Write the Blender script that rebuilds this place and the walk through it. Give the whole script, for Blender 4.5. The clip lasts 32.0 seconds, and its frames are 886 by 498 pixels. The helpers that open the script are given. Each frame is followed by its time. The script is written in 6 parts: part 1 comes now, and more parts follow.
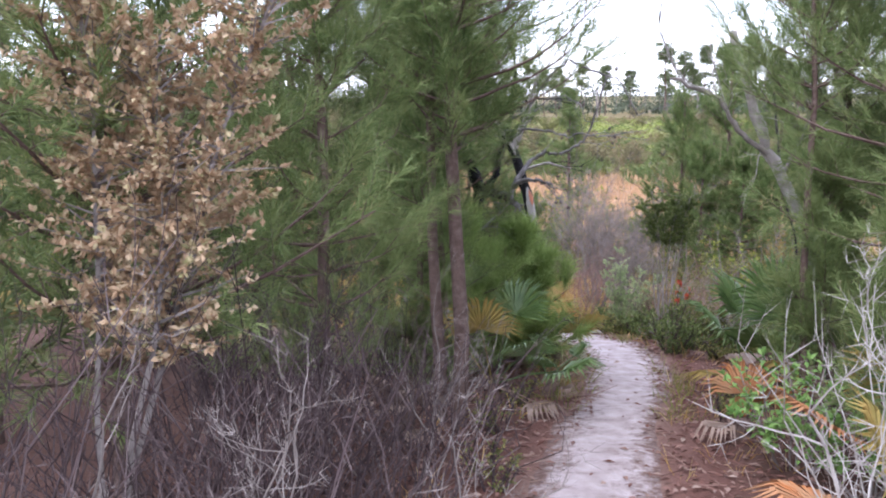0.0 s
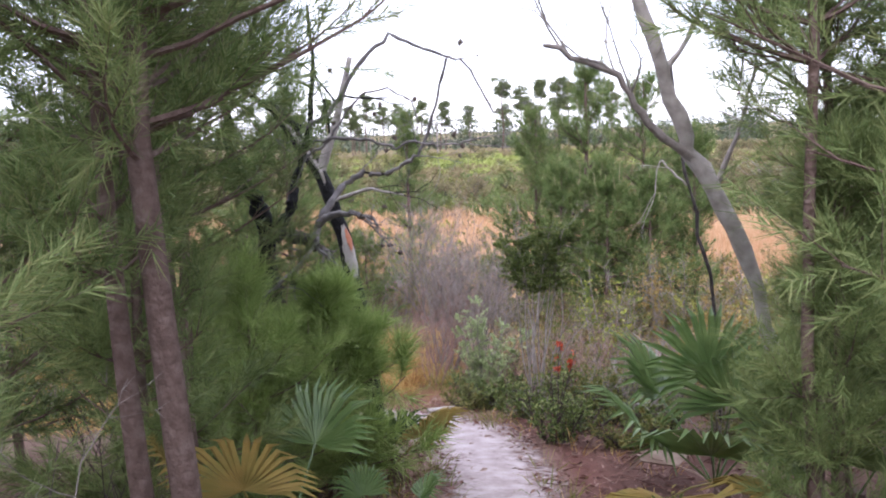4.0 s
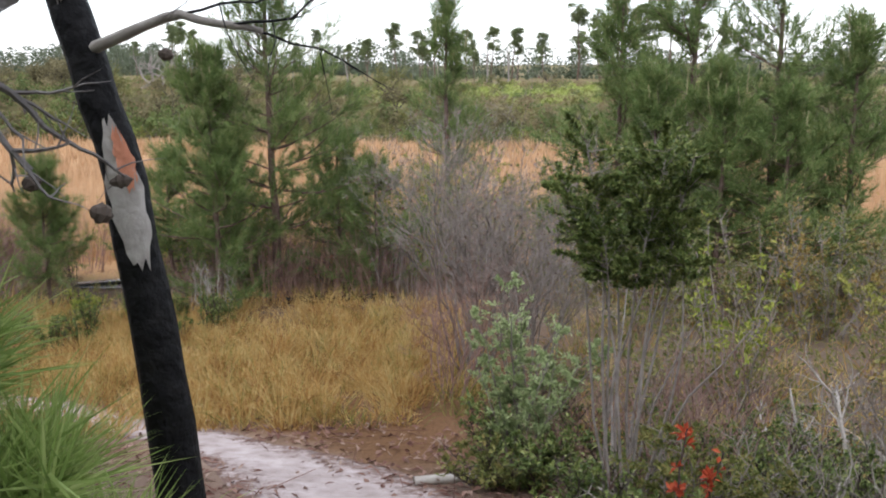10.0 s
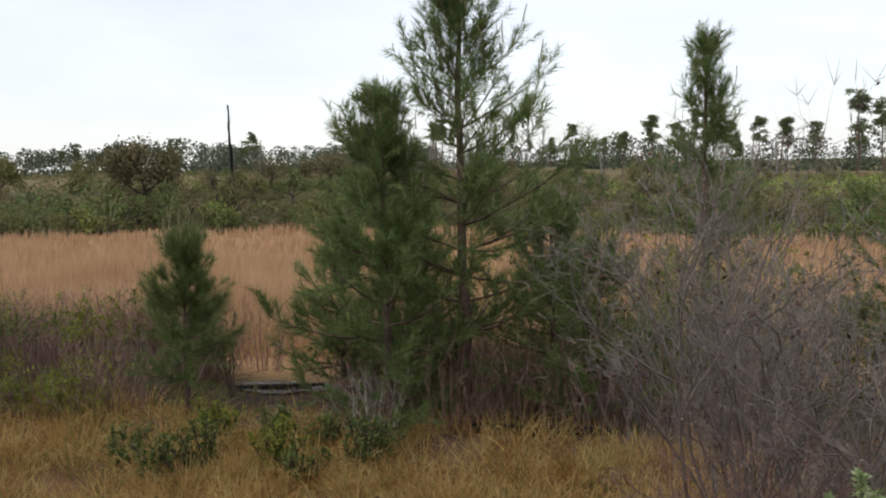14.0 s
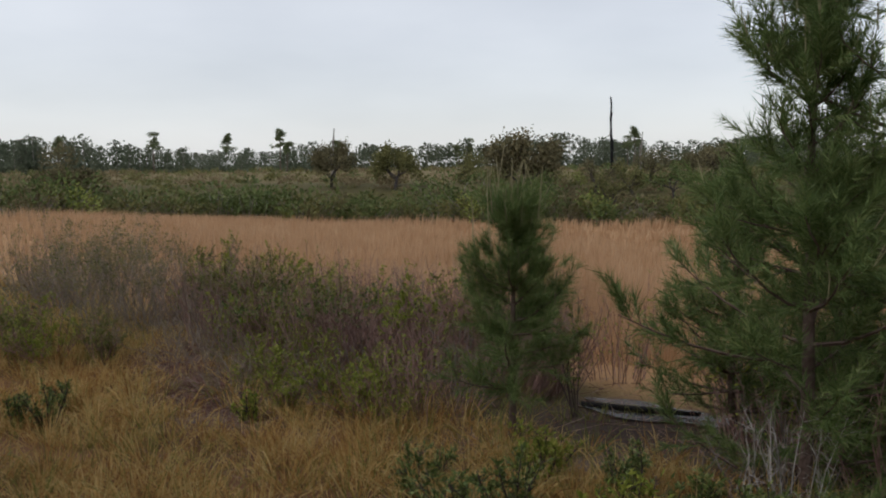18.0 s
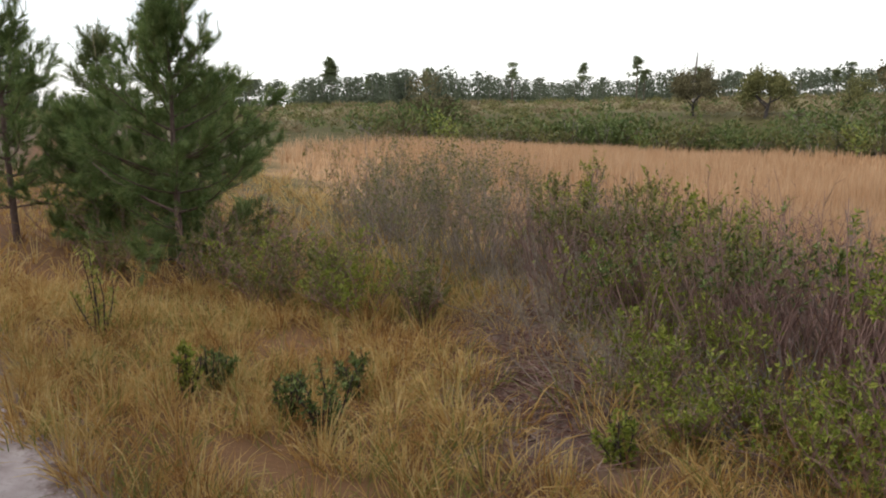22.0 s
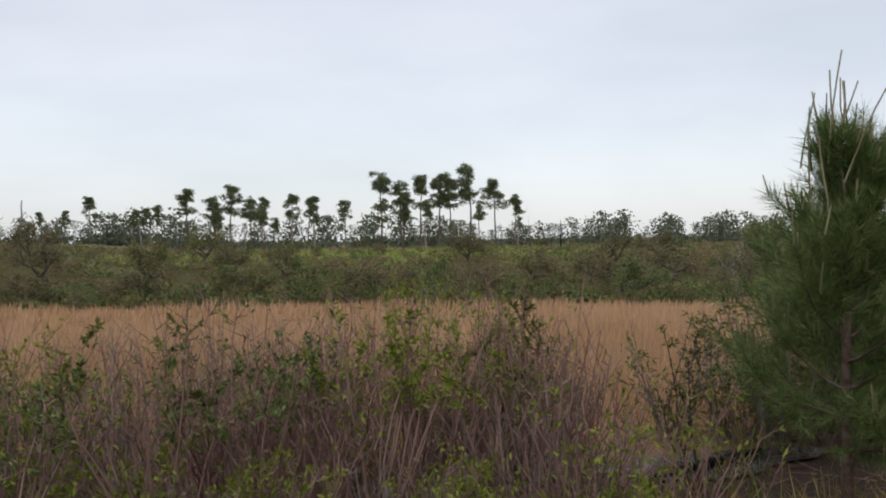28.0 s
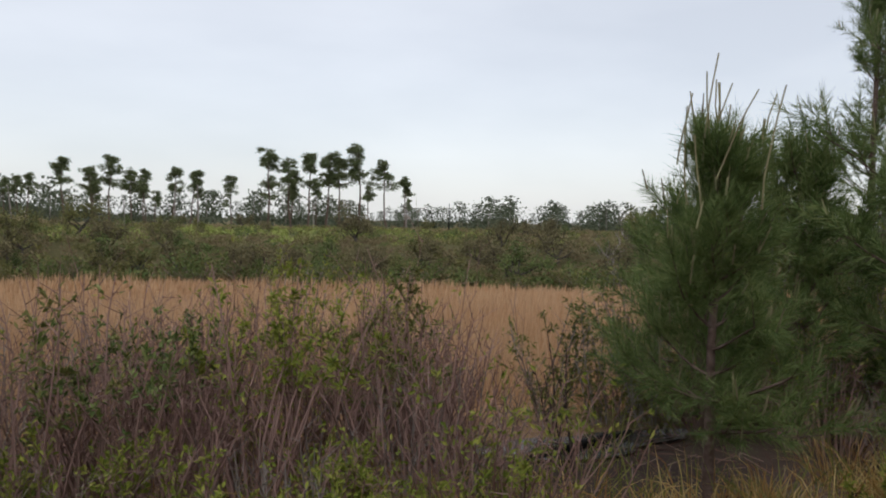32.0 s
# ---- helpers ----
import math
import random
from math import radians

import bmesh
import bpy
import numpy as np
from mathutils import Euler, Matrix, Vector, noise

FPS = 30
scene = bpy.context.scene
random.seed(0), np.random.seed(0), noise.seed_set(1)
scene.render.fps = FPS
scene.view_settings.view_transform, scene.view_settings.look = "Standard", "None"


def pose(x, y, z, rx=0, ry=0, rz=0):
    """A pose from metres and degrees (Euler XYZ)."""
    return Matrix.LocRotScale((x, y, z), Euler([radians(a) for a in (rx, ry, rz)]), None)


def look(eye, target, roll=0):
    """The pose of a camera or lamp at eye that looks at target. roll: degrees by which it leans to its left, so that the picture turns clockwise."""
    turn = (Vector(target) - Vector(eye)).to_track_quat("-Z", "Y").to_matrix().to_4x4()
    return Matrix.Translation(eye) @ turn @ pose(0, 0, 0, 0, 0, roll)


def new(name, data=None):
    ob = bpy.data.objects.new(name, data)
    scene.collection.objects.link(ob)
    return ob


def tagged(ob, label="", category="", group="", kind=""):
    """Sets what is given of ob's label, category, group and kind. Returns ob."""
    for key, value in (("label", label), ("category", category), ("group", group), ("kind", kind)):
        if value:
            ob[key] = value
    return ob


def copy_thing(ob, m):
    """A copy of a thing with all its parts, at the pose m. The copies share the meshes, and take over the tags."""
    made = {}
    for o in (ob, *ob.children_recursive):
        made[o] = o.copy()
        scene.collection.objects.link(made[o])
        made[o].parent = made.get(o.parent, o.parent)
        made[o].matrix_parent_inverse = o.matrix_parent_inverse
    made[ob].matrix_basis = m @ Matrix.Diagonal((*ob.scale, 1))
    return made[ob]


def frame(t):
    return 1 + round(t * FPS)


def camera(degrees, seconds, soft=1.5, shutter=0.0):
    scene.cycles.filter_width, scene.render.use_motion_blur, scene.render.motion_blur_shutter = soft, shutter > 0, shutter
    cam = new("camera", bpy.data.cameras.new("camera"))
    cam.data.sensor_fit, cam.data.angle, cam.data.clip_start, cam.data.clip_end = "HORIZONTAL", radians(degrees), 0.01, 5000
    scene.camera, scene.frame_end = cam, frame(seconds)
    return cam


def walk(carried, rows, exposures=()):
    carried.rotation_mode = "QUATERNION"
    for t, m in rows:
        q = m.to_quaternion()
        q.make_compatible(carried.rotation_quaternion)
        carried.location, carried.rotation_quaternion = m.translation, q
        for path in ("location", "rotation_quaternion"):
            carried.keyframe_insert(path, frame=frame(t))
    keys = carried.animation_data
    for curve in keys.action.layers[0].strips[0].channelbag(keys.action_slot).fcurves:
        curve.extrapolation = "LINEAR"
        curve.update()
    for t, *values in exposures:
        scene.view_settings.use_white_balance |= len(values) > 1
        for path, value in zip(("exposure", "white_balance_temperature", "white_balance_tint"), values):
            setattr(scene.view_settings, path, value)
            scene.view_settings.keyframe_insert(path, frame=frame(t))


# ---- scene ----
cam = camera(53.3, 32.0, 2.0)
PATH = [
    (0, (-0.266, -3.734, 2.102), (-0.585, -1.789, 1.761), -0.5),
    (0.5, (-0.269, -3.374, 2.064), (-0.361, -1.402, 1.746), -0.8),
    (1, (-0.269, -3.014, 2.026), (-0.355, -1.053, 1.642), -1.1),
    (1.5, (-0.271, -2.654, 1.988), (-0.282, -0.693, 1.597), -0.6),
    (2, (-0.264, -2.294, 1.951), (-0.168, -0.336, 1.557), -0.4),
    (2.5, (-0.271, -1.934, 1.913), (-0.338, 0.040, 1.600), -1.1),
    (3, (-0.198, -1.574, 1.875), (-0.282, 0.408, 1.621), -1.6),
    (3.5, (-0.230, -1.214, 1.837), (-0.251, 0.769, 1.576), -1.9),
    (5.5, (-0.229, 0.226, 1.686), (-0.161, 2.209, 1.433), -1.8),
    (6, (-0.26, 0.626, 1.676), (-0.154, 2.613, 1.47), 0.5),
    (6.5, (-0.238, 0.965, 1.581), (-0.182, 2.946, 1.312), -1.1),
    (7, (-0.219, 1.356, 1.533), (-0.171, 3.326, 1.191), -0.6),
    (7.5, (-0.205, 1.722, 1.495), (-0.125, 3.692, 1.156), -0.2),
    (8, (-0.133, 2.028, 1.45), (-0.084, 3.988, 1.057), -1.5),
    (8.5, (-0.018, 2.323, 1.414), (-0.013, 4.282, 1.012), -0.3),
    (9, (0.016, 2.698, 1.366), (0.11, 4.665, 1.016), 1.8),
    (9.5, (0.101, 3.039, 1.311), (0.184, 5.007, 0.963), 0.4),
    (10, (0.153, 3.332, 1.27), (0.019, 5.286, 0.862), -0.7),
    (10.5, (0.11, 3.7, 1.224), (0.04, 5.671, 0.891), 0.1),
    (11, (0.092, 4.066, 1.16), (-0.087, 6.038, 0.88), -1.4),
    (11.5, (0.055, 4.426, 1.113), (-0.153, 6.385, 0.767), -0.1),
    (12, (0.024, 4.821, 1.052), (-0.011, 6.801, 0.773), 0.6),
    (12.5, (0.042, 5.157, 0.988), (0.042, 7.14, 0.729), 0.5),
    (13, (0.023, 5.536, 0.915), (-0.216, 7.503, 0.645), 0.7),
    (13.5, (-0.019, 5.853, 0.882), (-0.432, 7.797, 0.653), -0.2),
    (14, (-0.012, 6.193, 0.836), (-0.702, 8.061, 0.649), -1.3),
    (14.5, (-0.055, 6.411, 0.781), (-0.854, 8.22, 0.488), 0.0),
    (16.5, (-0.537, 7.47, 0.626), (-1.611, 9.135, 0.353), 0.6),
    (17, (-0.714, 7.696, 0.57), (-1.839, 9.325, 0.287), 0.3),
    (17.5, (-0.926, 7.997, 0.533), (-2.217, 9.517, 0.373), -0.5),
    (18, (-1.201, 8.332, 0.446), (-2.597, 9.753, 0.265), -0.6),
    (18.5, (-1.437, 8.626, 0.398), (-2.966, 9.886, 0.124), -2.2),
    (19, (-1.683, 8.898, 0.36), (-3.426, 9.815, 0.01), -2.0),
    (19.5, (-1.916, 9.082, 0.342), (-3.763, 9.769, 0.004), -1.4),
    (20, (-2.2, 9.261, 0.27), (-4.095, 9.795, -0.082), -2.4),
    (20.5, (-2.557, 9.443, 0.239), (-4.413, 10.095, -0.121), -1.9),
    (21, (-2.992, 9.547, 0.197), (-4.833, 10.247, -0.151), -2.2),
    (21.5, (-3.388, 9.692, 0.173), (-5.216, 10.431, -0.162), -2.8),
    (22, (-3.819, 9.851, 0.156), (-5.637, 10.619, -0.168), -0.9),
    (22.5, (-4.299, 10.027, 0.132), (-6.079, 10.909, -0.097), -1.1),
    (23, (-4.773, 10.208, 0.081), (-6.467, 11.234, -0.201), -1.2),
    (23.5, (-5.228, 10.292, 0.039), (-6.77, 11.52, -0.295), -0.4),
    (24, (-5.618, 10.302, 0.069), (-6.758, 11.911, -0.264), 0.4),
    (24.5, (-5.953, 10.451, 0.06), (-6.958, 12.165, -0.171), -1.0),
    (26.5, (-7.407, 9.862, -0.142), (-7.725, 11.836, -0.194), -1.5),
    (27, (-7.535, 9.86, -0.157), (-7.366, 11.852, -0.169), -2.4),
    (27.5, (-7.607, 9.811, -0.146), (-7.242, 11.777, -0.11), 0.0),
    (28, (-7.634, 9.675, -0.166), (-7.205, 11.628, -0.187), -0.9),
    (28.5, (-7.646, 9.602, -0.145), (-7.2, 11.551, -0.175), -1.7),
    (29, (-7.649, 9.593, -0.142), (-7.149, 11.529, -0.17), -1.1),
    (29.5, (-7.65, 9.591, -0.142), (-7.148, 11.527, -0.172), -1.0),
    (30, (-7.612, 9.59, -0.137), (-6.946, 11.475, -0.159), -0.4),
    (30.5, (-7.598, 9.544, -0.138), (-6.737, 11.349, -0.197), -0.4),
    (31, (-7.562, 9.617, -0.147), (-6.682, 11.413, -0.159), -0.8),
    (31.5, (-7.573, 9.625, -0.148), (-6.731, 11.439, -0.14), -0.0),
    (32, (-7.635, 9.656, -0.161), (-6.963, 11.538, -0.223), 1.1),
]
EXPOSURES = [(0, 1.4, 5700, 20), (2, 1.7, 5850, 23), (3.5, 1.48, 5850, 23), (6, 1.05, 6300, 12), (9, 0.92, 6250, 11), (10.5, 0.85, 6200, 11), (12, 0.55, 6500, 10), (13, 0.42, 6600, 10), (14, -0.05, 6500, 10), (17, 0.1, 6500, 10),
             (18, -0.45, 6400, 11), (19, 0.1, 6500, 11), (20, 0.3, 6700, 11), (22, 0.25, 6600, 10), (23, -0.05, 6500, 10), (24, 0.2, 6600, 10), (26.5, -0.35, 6400, 11), (32, -0.35, 6400, 11)]
walk(cam, [(t, look(eye, target, roll)) for t, eye, target, roll in PATH], EXPOSURES)

# ---- light ----
SUN_EL, SUN_ROT = 52.0, 200.0
world = bpy.data.worlds.new("overcast_sky")
scene.world = world
world.use_nodes = True


def build_world():
    nt = world.node_tree
    nt.nodes.clear()
    out = nt.nodes.new("ShaderNodeOutputWorld")
    sky = nt.nodes.new("ShaderNodeTexSky")
    sky.sky_type, sky.sun_disc = "NISHITA", False
    sky.sun_elevation, sky.sun_rotation = radians(SUN_EL), radians(SUN_ROT)
    b_sky = nt.nodes.new("ShaderNodeBackground")
    b_sky.inputs["Strength"].default_value = 0.05
    nt.links.new(sky.outputs[0], b_sky.inputs["Color"])
    tc = nt.nodes.new("ShaderNodeTexCoord")
    mp = nt.nodes.new("ShaderNodeMapping")
    mp.inputs["Scale"].default_value = (1.0, 1.0, 3.4)
    nz = nt.nodes.new("ShaderNodeTexNoise")
    nz.inputs["Scale"].default_value, nz.inputs["Detail"].default_value, nz.inputs["Roughness"].default_value = 2.2, 5.0, 0.5
    ramp = nt.nodes.new("ShaderNodeValToRGB")
    e = ramp.color_ramp.elements
    e[0].position, e[0].color = 0.32, (0.77, 0.78, 0.805, 1)
    e[1].position, e[1].color = 0.68, (0.955, 0.96, 0.975, 1)
    b_cl = nt.nodes.new("ShaderNodeBackground")
    b_cl.inputs["Strength"].default_value = 0.92
    nt.links.new(tc.outputs["Generated"], mp.inputs[0])
    nt.links.new(mp.outputs[0], nz.inputs["Vector"])
    nt.links.new(nz.outputs["Fac"], ramp.inputs[0])
    nt.links.new(ramp.outputs[0], b_cl.inputs["Color"])
    add = nt.nodes.new("ShaderNodeAddShader")
    nt.links.new(b_sky.outputs[0], add.inputs[0])
    nt.links.new(b_cl.outputs[0], add.inputs[1])
    nt.links.new(add.outputs[0], out.inputs[0])


build_world()
sun = new("sun", bpy.data.lights.new("sun", "SUN"))
sun.data.energy, sun.data.angle, sun.data.color = 1.1, radians(35), (1.0, 0.97, 0.92)
sun.matrix_world = look((0, 0, 60), (0 - 30 * math.sin(radians(SUN_ROT)), -30 * math.cos(radians(SUN_ROT)), 60 - 30 * math.tan(radians(SUN_EL))))

# ---- materials ----


def material(name, stops, rough=0.7, scale=6.0, detail=4.0, mix=0.35, bump=0.0, bump_scale=40.0, thin=0.0, island=True, gloss=0.15):
    """stops: colours along a ramp, picked piece by piece and shifted by noise; thin: how much light passes through."""
    mat = bpy.data.materials.new(name)
    mat.use_nodes = True
    nt = mat.node_tree
    p = nt.nodes["Principled BSDF"]
    p.inputs["Roughness"].default_value = rough
    p.inputs["Specular IOR Level"].default_value = gloss
    tc = nt.nodes.new("ShaderNodeTexCoord")
    nz = nt.nodes.new("ShaderNodeTexNoise")
    nz.inputs["Scale"].default_value, nz.inputs["Detail"].default_value = scale, detail
    nt.links.new(tc.outputs["Object"], nz.inputs["Vector"])
    ramp = nt.nodes.new("ShaderNodeValToRGB")
    el = ramp.color_ramp.elements
    while len(el) < len(stops):
        el.new(0.5)
    for i, c in enumerate(stops):
        el[i].position = 0.08 + 0.84 * i / max(1, len(stops) - 1)
        el[i].color = (*c, 1)
    if island:
        geo = nt.nodes.new("ShaderNodeNewGeometry")
        m = nt.nodes.new("ShaderNodeMix")
        m.inputs[0].default_value = mix
        nt.links.new(geo.outputs["Random Per Island"], m.inputs[2])
        mr = nt.nodes.new("ShaderNodeMapRange")
        mr.inputs[1].default_value, mr.inputs[2].default_value = 0.3, 0.7
        nt.links.new(nz.outputs["Fac"], mr.inputs[0])
        nt.links.new(mr.outputs[0], m.inputs[3])
        nt.links.new(m.outputs[0], ramp.inputs[0])
    else:
        nt.links.new(nz.outputs["Fac"], ramp.inputs[0])
    nt.links.new(ramp.outputs[0], p.inputs["Base Color"])
    if bump:
        n2 = nt.nodes.new("ShaderNodeTexNoise")
        n2.inputs["Scale"].default_value, n2.inputs["Detail"].default_value = bump_scale, 6.0
        bp = nt.nodes.new("ShaderNodeBump")
        bp.inputs["Strength"].default_value, bp.inputs["Distance"].default_value = bump, 0.02
        nt.links.new(tc.outputs["Object"], n2.inputs["Vector"])
        nt.links.new(n2.outputs["Fac"], bp.inputs["Height"])
        nt.links.new(bp.outputs[0], p.inputs["Normal"])
    if thin:
        tr = nt.nodes.new("ShaderNodeBsdfTranslucent")
        nt.links.new(ramp.outputs[0], tr.inputs["Color"])
        ms = nt.nodes.new("ShaderNodeMixShader")
        ms.inputs[0].default_value = thin
        nt.links.new(p.outputs[0], ms.inputs[1])
        nt.links.new(tr.outputs[0], ms.inputs[2])
        nt.links.new(ms.outputs[0], nt.nodes["Material Output"].inputs["Surface"])
    return mat


M_NEEDLE = material("pine_needles", [(0.06, 0.095, 0.03), (0.115, 0.17, 0.052), (0.175, 0.23, 0.078), (0.27, 0.295, 0.12)], 0.5, thin=0.28, scale=3)
M_NEEDLE_DULL = material("dull_pine_needles", [(0.06, 0.085, 0.032), (0.10, 0.135, 0.048), (0.145, 0.175, 0.066), (0.22, 0.21, 0.09)], 0.5, thin=0.28, scale=3)
M_NEEDLE_LUSH = material("lush_pine_needles", [(0.13, 0.20, 0.05), (0.23, 0.32, 0.085), (0.32, 0.41, 0.13), (0.42, 0.48, 0.18)], 0.5, thin=0.35, scale=3)
# needle green lightened and greyed to paint in the haze of distance
M_NEEDLE_FAR = material("hazed_far_pine_needles", [(0.11, 0.14, 0.07), (0.16, 0.19, 0.09), (0.21, 0.235, 0.12)], 0.7, thin=0.45, scale=1)
M_CANDLE = material("pine_candles", [(0.14, 0.115, 0.07), (0.26, 0.225, 0.13), (0.34, 0.33, 0.17)], 0.7)
M_PINEBARK = material("pine_bark", [(0.06, 0.04, 0.032), (0.135, 0.092, 0.075), (0.23, 0.175, 0.15)], 0.9, scale=22, bump=0.8, bump_scale=45, island=False)
M_GREYBARK = material("grey_bark", [(0.12, 0.10, 0.09), (0.24, 0.21, 0.19), (0.38, 0.35, 0.32)], 0.9, scale=18, bump=0.6, island=False)
M_DEADWOOD = material("bleached_dead_wood", [(0.16, 0.14, 0.125), (0.34, 0.31, 0.28), (0.5, 0.47, 0.43)], 0.85, scale=14, bump=0.4, island=False)
M_CHAR = material("charred_bark", [(0.003, 0.003, 0.0035), (0.009, 0.0085, 0.009), (0.028, 0.026, 0.026)], 0.7, scale=16, bump=1.0, bump_scale=26, island=False)
M_GREYLIMB = material("weathered_grey_limbs", [(0.07, 0.062, 0.06), (0.17, 0.155, 0.15), (0.33, 0.305, 0.29)], 0.85, scale=11, bump=0.6, island=False)
M_CHARGREY = material("scorched_grey_bark", [(0.012, 0.011, 0.011), (0.05, 0.044, 0.042), (0.17, 0.15, 0.14)], 0.85, scale=12, bump=0.8, island=False)
M_CONE = material("pine_cones", [(0.05, 0.04, 0.035), (0.14, 0.11, 0.09)], 0.85, scale=40)
M_OAKLEAF = material("oak_scrub_leaves", [(0.04, 0.065, 0.018), (0.085, 0.12, 0.03), (0.15, 0.19, 0.05), (0.29, 0.31, 0.12)], 0.5, thin=0.15, gloss=0.25)
M_PALELEAF = material("pale_green_leaves", [(0.20, 0.26, 0.12), (0.34, 0.41, 0.19), (0.48, 0.54, 0.31)], 0.6, thin=0.3)
M_GREENLEAF = material("fresh_green_leaves", [(0.09, 0.125, 0.022), (0.18, 0.22, 0.035), (0.28, 0.31, 0.055), (0.38, 0.36, 0.09)], 0.55, thin=0.3)
M_LIMELEAF = material("bright_green_leaves", [(0.12, 0.24, 0.06), (0.20, 0.34, 0.09), (0.30, 0.42, 0.14)], 0.5, thin=0.3)
M_YELLOWLEAF = material("yellow_green_leaves", [(0.13, 0.14, 0.03), (0.24, 0.25, 0.055), (0.36, 0.35, 0.10), (0.48, 0.44, 0.17)], 0.55, thin=0.3)
M_OLIVELEAF = material("olive_leaves", [(0.07, 0.09, 0.028), (0.13, 0.145, 0.04), (0.20, 0.20, 0.065), (0.27, 0.215, 0.08)], 0.6, thin=0.22)
M_TANLEAF = material("tan_autumn_leaves", [(0.26, 0.18, 0.10), (0.44, 0.30, 0.18), (0.54, 0.42, 0.27), (0.36, 0.35, 0.16)], 0.65, thin=0.3)
M_ORANGELEAF = material("yellow_orange_leaves", [(0.16, 0.13, 0.05), (0.30, 0.20, 0.06), (0.36, 0.27, 0.10), (0.18, 0.18, 0.06)], 0.6, thin=0.25)
M_REDLEAF = material("red_leaves", [(0.20, 0.03, 0.015), (0.42, 0.07, 0.03), (0.5, 0.13, 0.06)], 0.6, thin=0.2)
M_GREYTWIG = material("grey_twigs", [(0.12, 0.10, 0.088), (0.21, 0.18, 0.16), (0.32, 0.28, 0.255)], 0.9, scale=5)
M_MAUVETWIG = material("mauve_brown_twigs", [(0.11, 0.062, 0.05), (0.21, 0.125, 0.105), (0.32, 0.205, 0.175), (0.21, 0.155, 0.13)], 0.9, scale=5)
M_PALETWIG = material("pale_grey_brown_twigs", [(0.15, 0.115, 0.09), (0.25, 0.205, 0.165), (0.36, 0.305, 0.25)], 0.9, scale=5)
M_DARKTWIG = material("dark_undergrowth_twigs", [(0.03, 0.02, 0.02), (0.065, 0.046, 0.045), (0.13, 0.10, 0.095)], 0.9, scale=5)
M_PALM = material("palmetto_blades", [(0.045, 0.09, 0.03), (0.08, 0.14, 0.04), (0.13, 0.19, 0.06)], 0.35, thin=0.15, gloss=0.5, mix=0.5, scale=9)
M_PALMYEL = material("yellowing_palmetto_blades", [(0.12, 0.15, 0.04), (0.25, 0.21, 0.06), (0.36, 0.25, 0.075)], 0.45, thin=0.2, mix=0.5, scale=9)
M_PALMDEAD = material("dead_palmetto_blades", [(0.24, 0.09, 0.035), (0.44, 0.17, 0.06), (0.40, 0.24, 0.13)], 0.7, thin=0.1, mix=0.5, scale=9)
M_PALMGREY = material("withered_palmetto_blades", [(0.12, 0.085, 0.065), (0.24, 0.17, 0.13), (0.32, 0.25, 0.2)], 0.8, mix=0.5, scale=9)
M_MARSH = material("dry_marsh_grass", [(0.36, 0.22, 0.12), (0.50, 0.325, 0.185), (0.61, 0.43, 0.27)], 0.75, thin=0.3, scale=0.35, mix=0.5)
M_STRAW = material("golden_meadow_grass", [(0.15, 0.072, 0.032), (0.33, 0.18, 0.06), (0.50, 0.325, 0.115), (0.60, 0.45, 0.205), (0.28, 0.25, 0.08)], 0.7, thin=0.4, scale=3.2, mix=0.5)
M_NEEDLE_BRIGHT = material("bright_pine_needles", [(0.09, 0.13, 0.042), (0.155, 0.21, 0.072), (0.22, 0.275, 0.10), (0.31, 0.325, 0.14)], 0.5, thin=0.28, scale=3)
M_GREENGRASS = material("olive_green_grass", [(0.10, 0.12, 0.03), (0.19, 0.20, 0.05), (0.32, 0.27, 0.09)], 0.65, thin=0.3, scale=1.2)
M_LITTER = material("fallen_leaf_litter", [(0.07, 0.035, 0.03), (0.15, 0.075, 0.058), (0.23, 0.14, 0.11), (0.34, 0.26, 0.21)], 0.85, scale=3)
M_WATER = material("dark_wet_mud", [(0.012, 0.011, 0.010), (0.03, 0.026, 0.022)], 0.25, scale=6, bump=0.3, island=False, gloss=0.6)


